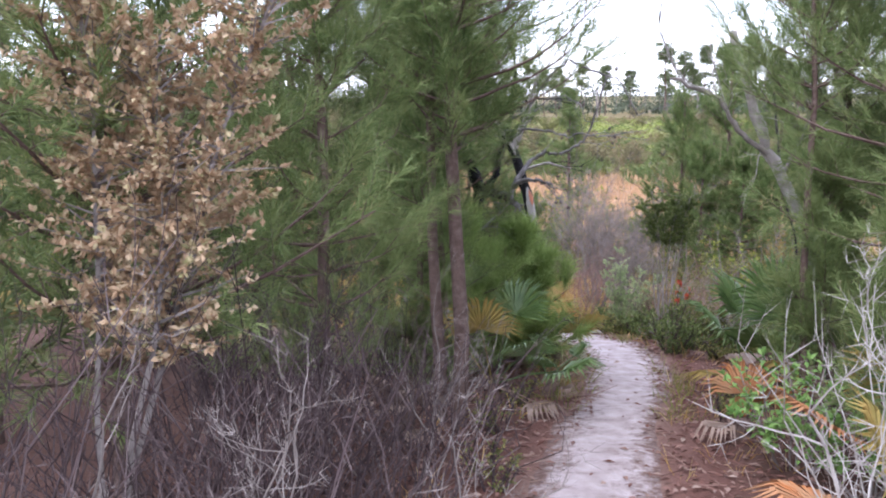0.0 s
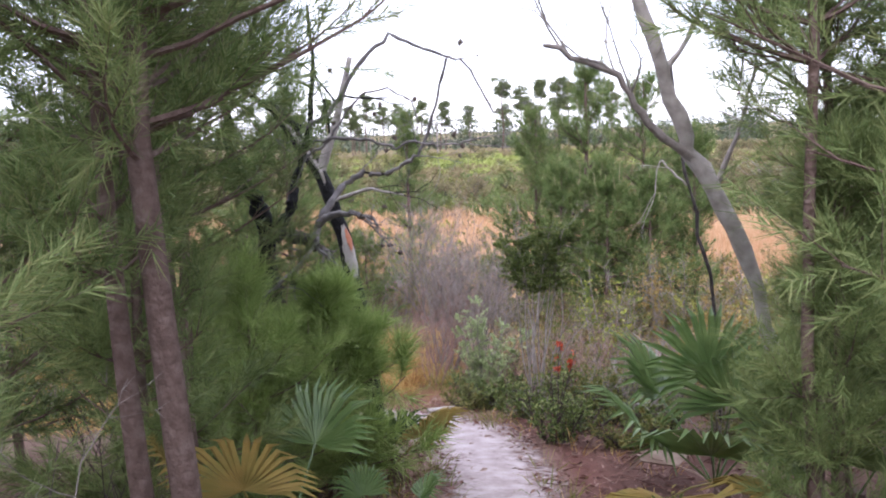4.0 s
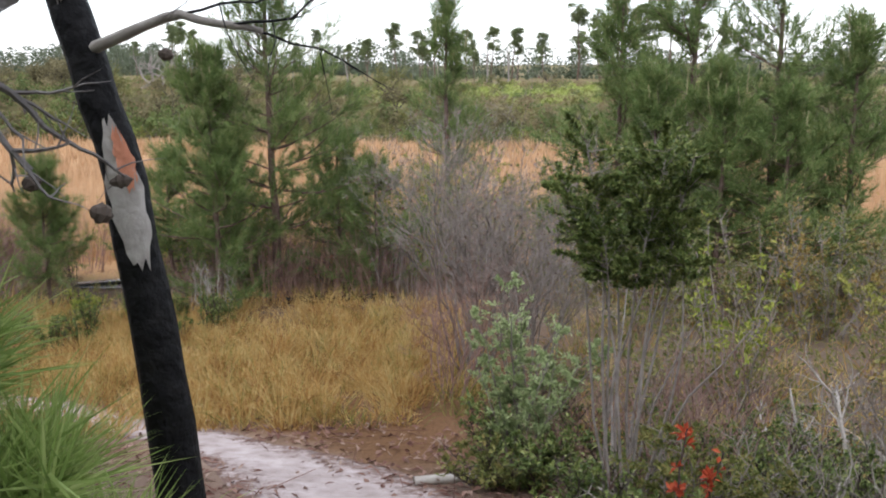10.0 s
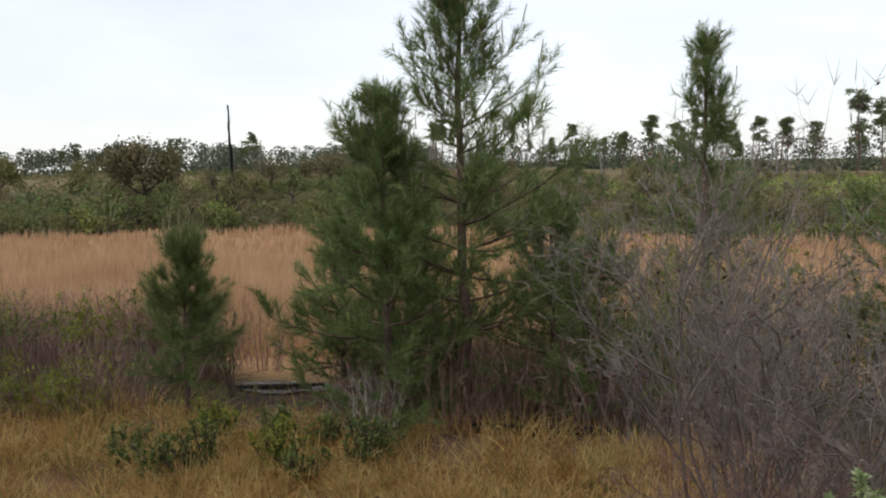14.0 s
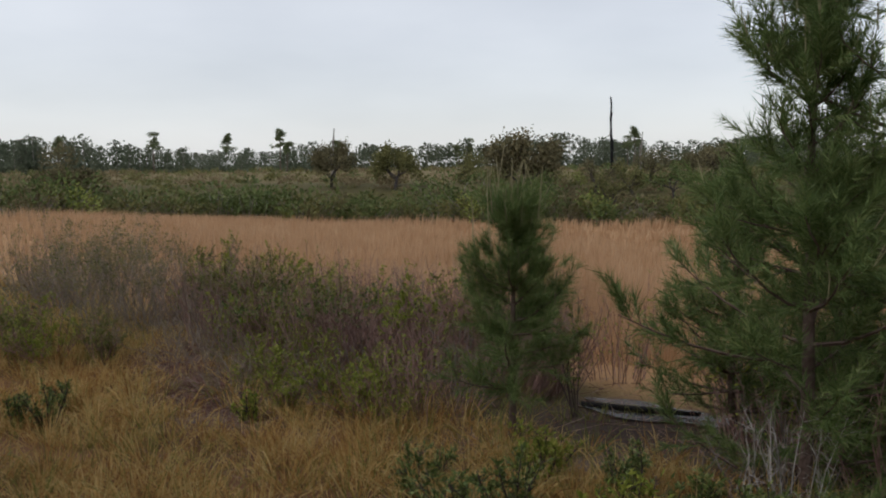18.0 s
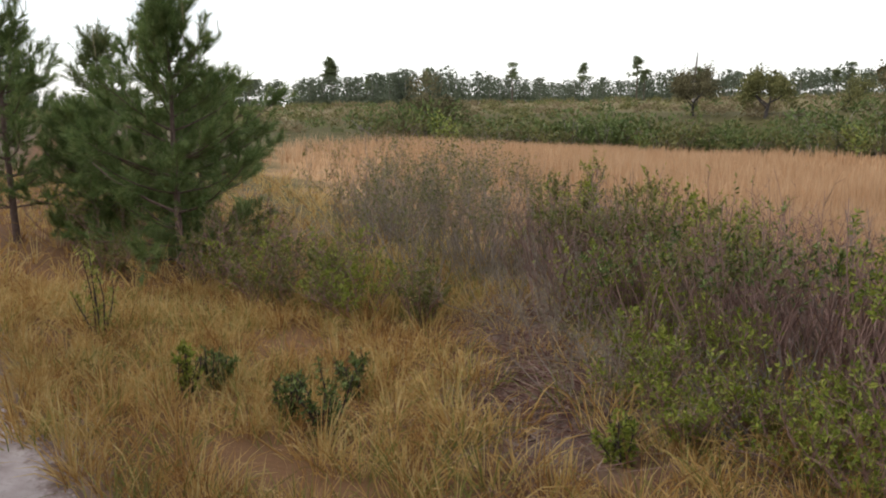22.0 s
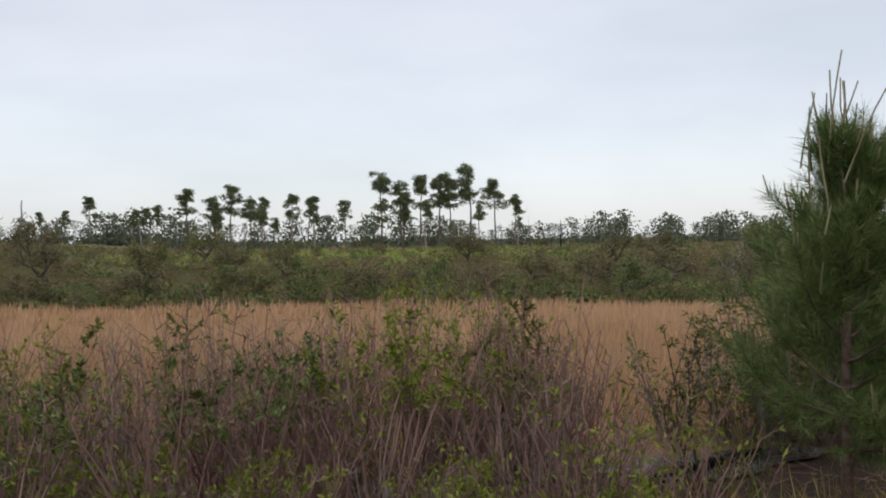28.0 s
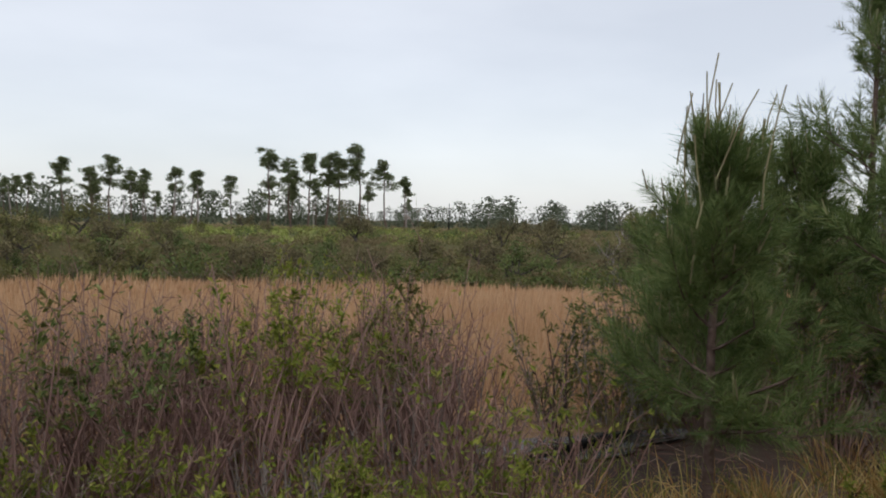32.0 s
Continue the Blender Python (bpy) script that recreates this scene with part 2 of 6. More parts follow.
def ground_material():
    mat = bpy.data.materials.new("ground_soil_and_dry_growth")
    mat.use_nodes = True
    nt = mat.node_tree
    p = nt.nodes["Principled BSDF"]
    p.inputs["Roughness"].default_value = 0.95
    p.inputs["Specular IOR Level"].default_value = 0.1
    at = nt.nodes.new("ShaderNodeAttribute")
    at.attribute_name = "cover_and_shade"
    tc = nt.nodes.new("ShaderNodeTexCoord")
    big = nt.nodes.new("ShaderNodeTexNoise")
    big.inputs["Scale"].default_value, big.inputs["Detail"].default_value = 0.8, 6
    fine = nt.nodes.new("ShaderNodeTexNoise")
    fine.inputs["Scale"].default_value, fine.inputs["Detail"].default_value = 28, 6
    for n in (big, fine):
        nt.links.new(tc.outputs["Object"], n.inputs["Vector"])
    mx = nt.nodes.new("ShaderNodeMix")
    mx.data_type, mx.blend_type = "RGBA", "MULTIPLY"
    mx.inputs[0].default_value = 0.65
    rp = nt.nodes.new("ShaderNodeValToRGB")
    rp.color_ramp.elements[0].color, rp.color_ramp.elements[1].color = (0.45, 0.42, 0.40, 1), (1.15, 1.1, 1.05, 1)
    rp.color_ramp.elements[0].position, rp.color_ramp.elements[1].position = 0.3, 0.7
    md = nt.nodes.new("ShaderNodeMath")
    md.operation = "MULTIPLY_ADD"
    md.inputs[1].default_value = 0.5
    nt.links.new(fine.outputs["Fac"], md.inputs[0])
    mh = nt.nodes.new("ShaderNodeMath")
    mh.operation = "MULTIPLY"
    mh.inputs[1].default_value = 0.5
    nt.links.new(big.outputs["Fac"], mh.inputs[0])
    nt.links.new(mh.outputs[0], md.inputs[2])
    nt.links.new(md.outputs[0], rp.inputs[0])
    nt.links.new(at.outputs["Color"], mx.inputs[6])
    nt.links.new(rp.outputs[0], mx.inputs[7])
    nt.links.new(mx.outputs[2], p.inputs["Base Color"])
    bp = nt.nodes.new("ShaderNodeBump")
    bp.inputs["Strength"].default_value, bp.inputs["Distance"].default_value = 0.7, 0.04
    nt.links.new(fine.outputs["Fac"], bp.inputs["Height"])
    nt.links.new(bp.outputs[0], p.inputs["Normal"])
    return mat


M_GROUND = ground_material()


def sand_material():
    """Pale sand in the middle that breaks up into dark soil towards the edges (attribute edge)."""
    mat = material("pale_trail_sand", [(0.17, 0.13, 0.12), (0.32, 0.265, 0.25), (0.43, 0.37, 0.36), (0.52, 0.46, 0.45)], 0.95, scale=7, detail=9, bump=0.9, bump_scale=22, island=False, gloss=0.08)
    nt = mat.node_tree
    p = nt.nodes["Principled BSDF"]
    sand = p.inputs["Base Color"].links[0].from_socket
    at = nt.nodes.new("ShaderNodeAttribute")
    at.attribute_name = "edge"
    tc = nt.nodes.new("ShaderNodeTexCoord")
    nz = nt.nodes.new("ShaderNodeTexNoise")
    nz.inputs["Scale"].default_value, nz.inputs["Detail"].default_value, nz.inputs["Roughness"].default_value = 11.0, 8.0, 0.7
    nt.links.new(tc.outputs["Object"], nz.inputs["Vector"])
    sm = nt.nodes.new("ShaderNodeMath")
    sm.operation = "MULTIPLY_ADD"
    sm.inputs[1].default_value = 3.4
    nt.links.new(nz.outputs["Fac"], sm.inputs[0])
    nt.links.new(at.outputs["Fac"], sm.inputs[2])
    mr = nt.nodes.new("ShaderNodeMapRange")
    mr.inputs[1].default_value, mr.inputs[2].default_value = 2.05, 2.75
    nt.links.new(sm.outputs[0], mr.inputs[0])
    soil = nt.nodes.new("ShaderNodeValToRGB")
    soil.color_ramp.elements[0].color, soil.color_ramp.elements[1].color = (0.06, 0.035, 0.03, 1), (0.24, 0.16, 0.13, 1)
    n2 = nt.nodes.new("ShaderNodeTexNoise")
    n2.inputs["Scale"].default_value, n2.inputs["Detail"].default_value = 24.0, 7.0
    nt.links.new(tc.outputs["Object"], n2.inputs["Vector"])
    nt.links.new(n2.outputs["Fac"], soil.inputs[0])
    mx = nt.nodes.new("ShaderNodeMix")
    mx.data_type = "RGBA"
    nt.links.new(mr.outputs[0], mx.inputs[0])
    nt.links.new(sand, mx.inputs[6])
    nt.links.new(soil.outputs[0], mx.inputs[7])
    nt.links.new(mx.outputs[2], p.inputs["Base Color"])
    return mat


M_SAND = sand_material()

# ---- terrain ----


def smooth(a, b, x):
    x = np.clip((np.asarray(x, float) - a) / (b - a), 0, 1)
    return x * x * (3 - 2 * x)


def basin(x, y):
    return np.hypot((np.asarray(x, float) + 18) / 46, (np.asarray(y, float) - 42) / 27.5)


SLOPE_Y = (-60, -12, -3.7, 0.2, 2.7, 5.5, 7.5, 9.3, 11, 14, 17, 60)
SLOPE_Z = (2.6, 1.2, 0.5, 0.09, -0.24, -0.69, -0.97, -1.33, -1.47, -1.52, -1.7, -1.9)


def ground_z(x, y):
    x, y = np.asarray(x, float), np.asarray(y, float)
    near = np.interp(y, SLOPE_Y, SLOPE_Z) - 0.17 * smooth(3.0, 6.5, -x) * smooth(6, 9, y) * smooth(13.5, 11, y)
    e = basin(x, y)
    side = smooth(-38, -12, x)
    far = -4.1 - 0.42 * side + (3.0 - 0.8 * side) * smooth(1, 1.6, e) + (1.2 - 0.3 * side) * smooth(1.6, 4, e) + 0.35 * np.exp(-((x - 14) / 22) ** 2 - ((y - 105) / 20) ** 2)
    w = 1 - smooth(13, 58, y)
    bumps = 0.025 * np.sin(2.1 * x + 0.7 * y) * np.sin(1.7 * y - 0.4 * x) + 0.012 * np.sin(6.3 * x + 1.3) * np.sin(5.1 * y)
    return w * near + (1 - w) * far + bumps


TRAIL = [(-0.3, -12), (-0.3, -6), (-0.27, -3.7), (-0.26, -1.5), (-0.22, 0.5), (-0.12, 2), (0.1, 3.3), (0.14, 4.8), (0.12, 6.2), (-0.38, 7.4),
         (-1.2, 8.3), (-2.2, 9.2), (-3.4, 9.7), (-4.8, 10.1), (-6.0, 10.02), (-7.0, 9.72), (-8.0, 9.5), (-9.6, 9.22), (-11.5, 8.9), (-15, 8.0), (-20, 7)]


def trail_points(step=0.12):
    p = np.array(TRAIL, float)
    d = np.r_[0, np.cumsum(np.hypot(*np.diff(p, axis=0).T))]
    s = np.arange(0, d[-1], step)
    q = np.c_[np.interp(s, d, p[:, 0]), np.interp(s, d, p[:, 1])]
    k = np.ones(9) / 9
    for _ in range(2):
        pad = np.vstack([np.repeat(q[:1], 4, 0), q, np.repeat(q[-1:], 4, 0)])
        q = np.c_[np.convolve(pad[:, 0], k, "valid"), np.convolve(pad[:, 1], k, "valid")]
    return q


TRAIL_Q = trail_points()


def trail_dist(x, y):
    pts = np.c_[np.ravel(x), np.ravel(y)]
    out = np.empty(len(pts))
    for i in range(0, len(pts), 4000):
        b = pts[i:i + 4000]
        out[i:i + 4000] = np.sqrt(((b[:, None, :] - TRAIL_Q[None, ::2, :]) ** 2).sum(2)).min(1)
    return out.reshape(np.shape(x))


# ---- mesh helpers ----
class Geo:
    """Collects triangles as arrays and makes them into one mesh."""

    def __init__(self):
        self.v, self.f, self.n = [], [], 0

    def add(self, v, f):
        v, f = np.asarray(v, float).reshape(-1, 3), np.asarray(f, int).reshape(-1, 3)
        self.v.append(v)
        self.f.append(f + self.n)
        self.n += len(v)

    def mesh(self, name, mat, soft=False):
        me = bpy.data.meshes.new(name)
        v = np.concatenate(self.v) if self.v else np.zeros((3, 3))
        f = np.concatenate(self.f) if self.f else np.array([[0, 1, 2]])
        me.vertices.add(len(v))
        me.vertices.foreach_set("co", v.ravel())
        me.loops.add(f.size)
        me.loops.foreach_set("vertex_index", f.ravel())
        me.polygons.add(len(f))
        me.polygons.foreach_set("loop_start", np.arange(0, f.size, 3))
        me.polygons.foreach_set("loop_total", np.full(len(f), 3))
        me.polygons.foreach_set("use_smooth", np.full(len(f), soft))
        me.materials.append(mat)
        me.update(calc_edges=True)
        return me


def unit(a):
    a = np.asarray(a, float)
    return a / np.maximum(np.linalg.norm(a, axis=-1, keepdims=True), 1e-9)


def tube(geo, pts, radii, sides=6):
    """A tapered limb along points."""
    pts, radii = np.asarray(pts, float), np.asarray(radii, float)
    tan = unit(np.gradient(pts, axis=0))
    ref = np.array([0.31, 0.17, 0.93]) if abs(tan[0] @ np.array([0.31, 0.17, 0.93])) < 0.9 else np.array([1.0, 0, 0])
    a = unit(np.cross(tan, ref))
    b = np.cross(tan, a)
    ang = np.arange(sides) * 2 * math.pi / sides
    ring = (np.cos(ang)[None, :, None] * a[:, None, :] + np.sin(ang)[None, :, None] * b[:, None, :]) * radii[:, None, None] + pts[:, None, :]
    n = len(pts)
    f = []
    for i in range(n - 1):
        for j in range(sides):
            p, q = i * sides + j, i * sides + (j + 1) % sides
            f += [(p, q, q + sides), (p, q + sides, p + sides)]
    v = np.vstack([ring.reshape(-1, 3), pts[-1:]])
    f += [((n - 1) * sides + j, (n - 1) * sides + (j + 1) % sides, n * sides) for j in range(sides)]
    geo.add(v, f)


def twigs(geo, a, b, r0, r1):
    """Many thin three-sided twigs from points a to points b at once."""
    a, b = np.asarray(a, float), np.asarray(b, float)
    r0, r1 = np.broadcast_to(r0, len(a)), np.broadcast_to(r1, len(a))
    t = unit(b - a)
    u = unit(np.cross(t, np.array([0.3, 0.5, 0.81])))
    w = np.cross(t, u)
    v = np.empty((len(a), 6, 3))
    for k in range(3):
        d = math.cos(k * 2.094) * u + math.sin(k * 2.094) * w
        v[:, k], v[:, 3 + k] = a + d * r0[:, None], b + d * r1[:, None]
    base = np.arange(len(a))[:, None, None] * 6
    f = np.array([(0, 1, 4), (0, 4, 3), (1, 2, 5), (1, 5, 4), (2, 0, 3), (2, 3, 5)])[None] + base
    geo.add(v, f)


def shoots(geo, a, b, r):
    """Many thin pointed three-sided shoots from points a to points b at once."""
    a, b = np.asarray(a, float), np.asarray(b, float)
    t = unit(b - a)
    u = unit(np.cross(t, np.array([0.3, 0.5, 0.81])))
    w = np.cross(t, u)
    v = np.stack([a + (math.cos(k * 2.094) * u + math.sin(k * 2.094) * w) * r for k in range(3)] + [b], 1)
    geo.add(v, np.array([(0, 1, 3), (1, 2, 3), (2, 0, 3)])[None] + np.arange(len(a))[:, None, None] * 4)


def spikes(geo, p, d, width, rng):
    """Needles: one slim triangle each from p along d."""
    side = unit(np.cross(d, rng.normal(size=d.shape))) * (np.broadcast_to(width, len(p))[:, None] / 2)
    v = np.stack([p - side, p + side, p + d], 1)
    geo.add(v, np.arange(len(p) * 3).reshape(-1, 3))


def leaves(geo, p, d, up, length, width):
    """Folded pointed leaves: p base, d direction, up rough normal."""
    d = unit(d)
    s = unit(np.cross(d, up))
    n = np.cross(s, d)
    length, width = np.broadcast_to(length, len(p))[:, None], np.broadcast_to(width, len(p))[:, None]
    mid = p + d * length * 0.5
    v = np.stack([p, mid + s * width / 2 + n * width * 0.18, p + d * length - n * length * 0.08, mid - s * width / 2 + n * width * 0.18], 1)
    i = np.arange(len(p))[:, None, None] * 4
    geo.add(v, np.array([(0, 1, 2), (0, 2, 3)])[None] + i)


def blades(geo, p, tip, width, sag, rng):
    """Grass blades from p by the vector tip, bending over by sag."""
    side = unit(np.cross(tip, rng.normal(size=tip.shape) + np.array([0, 0, 0.01]))) * (np.broadcast_to(width, len(p))[:, None] / 2)
    mid = p + tip * 0.55 + np.array([0, 0, 1.0]) * (np.broadcast_to(sag, len(p))[:, None] * 0.5)
    end = p + tip
    v = np.stack([p - side, p + side, mid + side * 0.7, mid - side * 0.7, end], 1)
    i = np.arange(len(p))[:, None, None] * 5
    geo.add(v, np.array([(0, 1, 2), (0, 2, 3), (3, 2, 4)])[None] + i)


def thing(name, label, category, at=(0, 0, 0), turn=0.0, group=""):
    ob = new(name)
    ob.empty_display_size = 0.2
    ob.matrix_basis = pose(*at, 0, 0, turn)
    return tagged(ob, label, category, group)


def part(name, geo, mat, parent, label="", soft=False):
    ob = new(name, geo.mesh(name, mat, soft) if isinstance(geo, Geo) else geo)
    ob.parent = parent
    if label:
        tagged(ob, label)
    return ob


def curve_path(p, d, length, n, rng, wob=0.12, lift=0.0):
    """A wandering line of n points."""
    pts, d = [np.array(p, float)], unit(np.array(d, float))
    for _ in range(n - 1):
        d = unit(d + rng.normal(size=3) * wob + np.array([0, 0, lift]))
        pts.append(pts[-1] + d * length / (n - 1))
    return np.array(pts)


def grow(geo, p, d, length, r, depth, rng, tips, kids=3, spread=0.7, lift=0.05, sides=6, shrink=0.62, wob=0.16):
    """A branching limb; tips gathers (place, direction) of the twig ends."""
    pts = curve_path(p, d, length, 6 if depth > 0 else 4, rng, wob, lift)
    tube(geo, pts, np.linspace(r, r * (0.5 if depth else 0.25), len(pts)), max(3, sides))
    end = unit(pts[-1] - pts[-2])
    tips.append((pts[-1], end))
    if depth <= 0:
        return
    for k in range(kids):
        i = rng.integers(2, len(pts))
        dd = unit(unit(pts[i] - pts[i - 1]) + rng.normal(size=3) * spread)
        grow(geo, pts[i], dd, length * shrink * rng.uniform(0.7, 1.2), r * 0.5, depth - 1, rng, tips, kids, spread, lift, sides - 1, shrink, wob)


# ---- kinds of plants ----
def pine(name, label, at, height, reach, seed, needle=0.10, dense=1.0, mat=None, bare=0.12, candles=10, lean=(0, 0), width=0.004, trunk_r=None, group="", tall=1.0, limbs=1.0, taper=1.4):
    """A young pine: trunk, whorled limbs with brushes of needles, and upright candles."""
    rng = np.random.default_rng(seed)
    z = float(ground_z(at[0], at[1])) - 0.03
    t = thing(name, label, "pine tree", (at[0], at[1], z), rng.uniform(0, 360), group)
    r = trunk_r or 0.012 * height + 0.012
    tr, ne = Geo(), Geo()
    hs = np.linspace(0, height, 9)
    axis = np.c_[lean[0] * hs / height + np.cumsum(rng.normal(size=9)) * 0.012 * height / 3, lean[1] * hs / height + np.cumsum(rng.normal(size=9)) * 0.012 * height / 3, hs]
    axis[0, :2] = 0
    tube(tr, axis, np.linspace(r, r * 0.25, 9), 8)
    part("trunk", tr, M_PINEBARK, t, soft=True)
    ap, ad, al = [], [], []
    h = bare * height + 0.1
    size = 0.75 + height / 8
    while h < height * 0.97:
        u = h / height
        prof = reach * (0.1 + 0.9 * min(1, (1 - u) * taper)) * (0.8 if u < 0.2 else 1)
        base = np.array([np.interp(h, hs, axis[:, 0]), np.interp(h, hs, axis[:, 1]), h])
        for k in range(rng.integers(3, 6)):
            a = rng.uniform(0, 2 * math.pi)
            L = prof * rng.uniform(0.5, 1.12)
            d = np.array([math.cos(a), math.sin(a), 0.05 + 0.75 * u * u])
            pts = curve_path(base, d, L, 6, rng, 0.08, 0.07 + 0.05 * u)
            li = Geo()
            tube(li, pts, np.linspace(0.005 + 0.008 * L, 0.003, 6), 4)
            sp, sd, sl = [], [], []
            for i in range(1, 6):
                fwd = unit(pts[i] - pts[i - 1])
                for s in range(round((2 if i < 5 else 4) * max(1, L / 0.8))):
                    dd = unit(fwd * 0.75 + rng.normal(size=3) * (0.5 if i < 5 else 0.3) + np.array([0, 0, 0.28 + 0.35 * u]))
                    sp.append(pts[i] - fwd * rng.uniform(0, 0.2) * L)
                    sd.append(dd)
                    sl.append(rng.uniform(0.13, 0.29) * size)
            sp, sd, sl = np.array(sp), np.array(sd), np.array(sl)
            shoots(li, sp[::3], (sp + sd * sl[:, None])[::3], 0.004)
            part("limb", li, M_PINEBARK, t)
            ap.append(sp), ad.append(sd), al.append(sl)
        h += rng.uniform(0.13, 0.2) * (0.6 + 0.16 * height) / limbs
    top = axis[-1]
    n = 7
    ap.append(np.repeat(top[None], n, 0) - np.c_[np.zeros((n, 2)), np.linspace(0, 0.4, n)])
    ad.append(unit(rng.normal(size=(n, 3)) * 0.35 + np.array([0, 0, 1.0])))
    al.append(np.full(n, 0.22))
    sp, sd, sl = np.concatenate(ap), np.concatenate(ad), np.concatenate(al)
    k = max(6, int(30 * dense))
    u = rng.beta(1.5, 1.0, (len(sp), k, 1))
    ang = rng.uniform(0.3, 0.95, (len(sp), k, 1))
    side = unit(np.cross(sd[:, None, :], rng.normal(size=(len(sp), k, 3))))
    nd = sd[:, None, :] * np.cos(ang) + side * np.sin(ang)
    pos = sp[:, None, :] + sd[:, None, :] * sl[:, None, None] * u
    ln = needle * rng.uniform(0.65, 1.15, (len(sp), k, 1))
    tipv = nd * ln + np.array([0, 0, -0.07]) * ln
    spikes(ne, pos.reshape(-1, 3), tipv.reshape(-1, 3), width * 1.25, rng)
    part("crown", ne, mat or M_NEEDLE, t, "long green needles in brushes")
    if candles > 5:
        i = rng.integers(0, len(sp), candles * 6)
        p0 = sp[i] + sd[i] * sl[i][:, None] * 0.9
        up = unit(sd[i] * 0.5 + np.array([0, 0, 1.0]) + rng.normal(size=sd[i].shape) * 0.15)
        tipg = Geo()
        twigs(tipg, p0, p0 + up * rng.uniform(0.05, 0.14, (len(i), 1)), 0.0045, 0.0032)
        tagged(part("growing_tip", tipg, M_CANDLE, t, "pale upright bud shoots"), kind="stuff")
    for c in range(candles):
        if c < candles * 0.65:
            hh = height * rng.uniform(0.84, 1.0)
            p0 = np.array([np.interp(hh, hs, axis[:, 0]), np.interp(hh, hs, axis[:, 1]), hh]) + np.r_[rng.normal(size=2) * reach * 0.16, 0]
        else:
            p0 = sp[rng.integers(len(sp))]
        pts = curve_path(p0, (rng.normal() * 0.1, rng.normal() * 0.1, 1), rng.uniform(0.12, 0.3) * (0.7 + height / 8) * tall, 5, rng, 0.09, 0.1)
        ca = Geo()
        tube(ca, pts, np.linspace(0.0048, 0.0036, 5) * (0.7 + height / 8), 5)
        part("candle", ca, M_CANDLE, t, "pale upright candle")
    return t


def leafy(name, label, at, height, radius, seed, leaf, stem_mat, count, size=(0.04, 0.018), stems=9, base=0.35, category="shrub", upright=0.6, group="", trunk=0.008, z=None, branchy=5, turn=None, clump=0.7):
    """A shrub: stems that fork into twigs, and many leaves along the twigs."""
    rng = np.random.default_rng(seed)
    z = float(ground_z(at[0], at[1])) - 0.02 if z is None else z
    t = thing(name, label, category, (at[0], at[1], z), rng.uniform(0, 360) if turn is None else turn, group)
    lf = Geo()
    allA, allB = [], []
    for s in range(stems):
        st, ta, tb = Geo(), [], []
        a, out = rng.uniform(0, 2 * math.pi), math.sqrt(rng.uniform(0.02, 1)) * radius
        hh = height * rng.uniform(0.7, 1.05) * (1 - 0.35 * (out / radius) ** 2)
        p0 = np.array([math.cos(a), math.sin(a), 0]) * out * 0.25
        d = np.array([math.cos(a) * out, math.sin(a) * out, hh])
        L = np.linalg.norm(d)
        pts = curve_path(p0, d, L, 7, rng, 0.10, 0.05)
        tube(st, pts, np.linspace(trunk, trunk * 0.3, 7), 4)
        for i in range(1, 7):
            if pts[i][2] < base * height * 0.8:
                continue
            for b in range(branchy):
                q = pts[i - 1] + (pts[i] - pts[i - 1]) * rng.uniform(0, 1)
                dd = unit(np.r_[rng.normal(size=2), upright * rng.uniform(0, 1.6)])
                ta.append(q), tb.append(q + dd * radius * rng.uniform(0.15, 0.5))
        allA += ta
        allB += tb
        part("stem", st, stem_mat, t)
    ta, tb = np.array(allA), np.array(allB)
    tw = Geo()
    shoots(tw, ta, tb, trunk * 0.36)
    tagged(part("twig_tangle", tw, stem_mat, t), kind="stuff")
    if count:
        full = rng.gamma(clump, 1.0, len(ta)) + 0.05
        i = rng.choice(len(ta), count, p=full / full.sum())
        u = rng.beta(1.8, 1.0, (count, 1))
        p = ta[i] + (tb[i] - ta[i]) * u
        ax = unit(tb[i] - ta[i])
        d = unit(ax * 0.6 + rng.normal(size=(count, 3)) * 0.7 + np.array([0, 0, 0.2]))
        leaves(lf, p, d, rng.normal(size=(count, 3)) * 0.6 + np.array([0, 0, 1.0]), size[0] * rng.uniform(0.6, 1.25, count), size[1] * rng.uniform(0.7, 1.2, count))
    if count:
        part("foliage", lf, leaf, t)
    return t


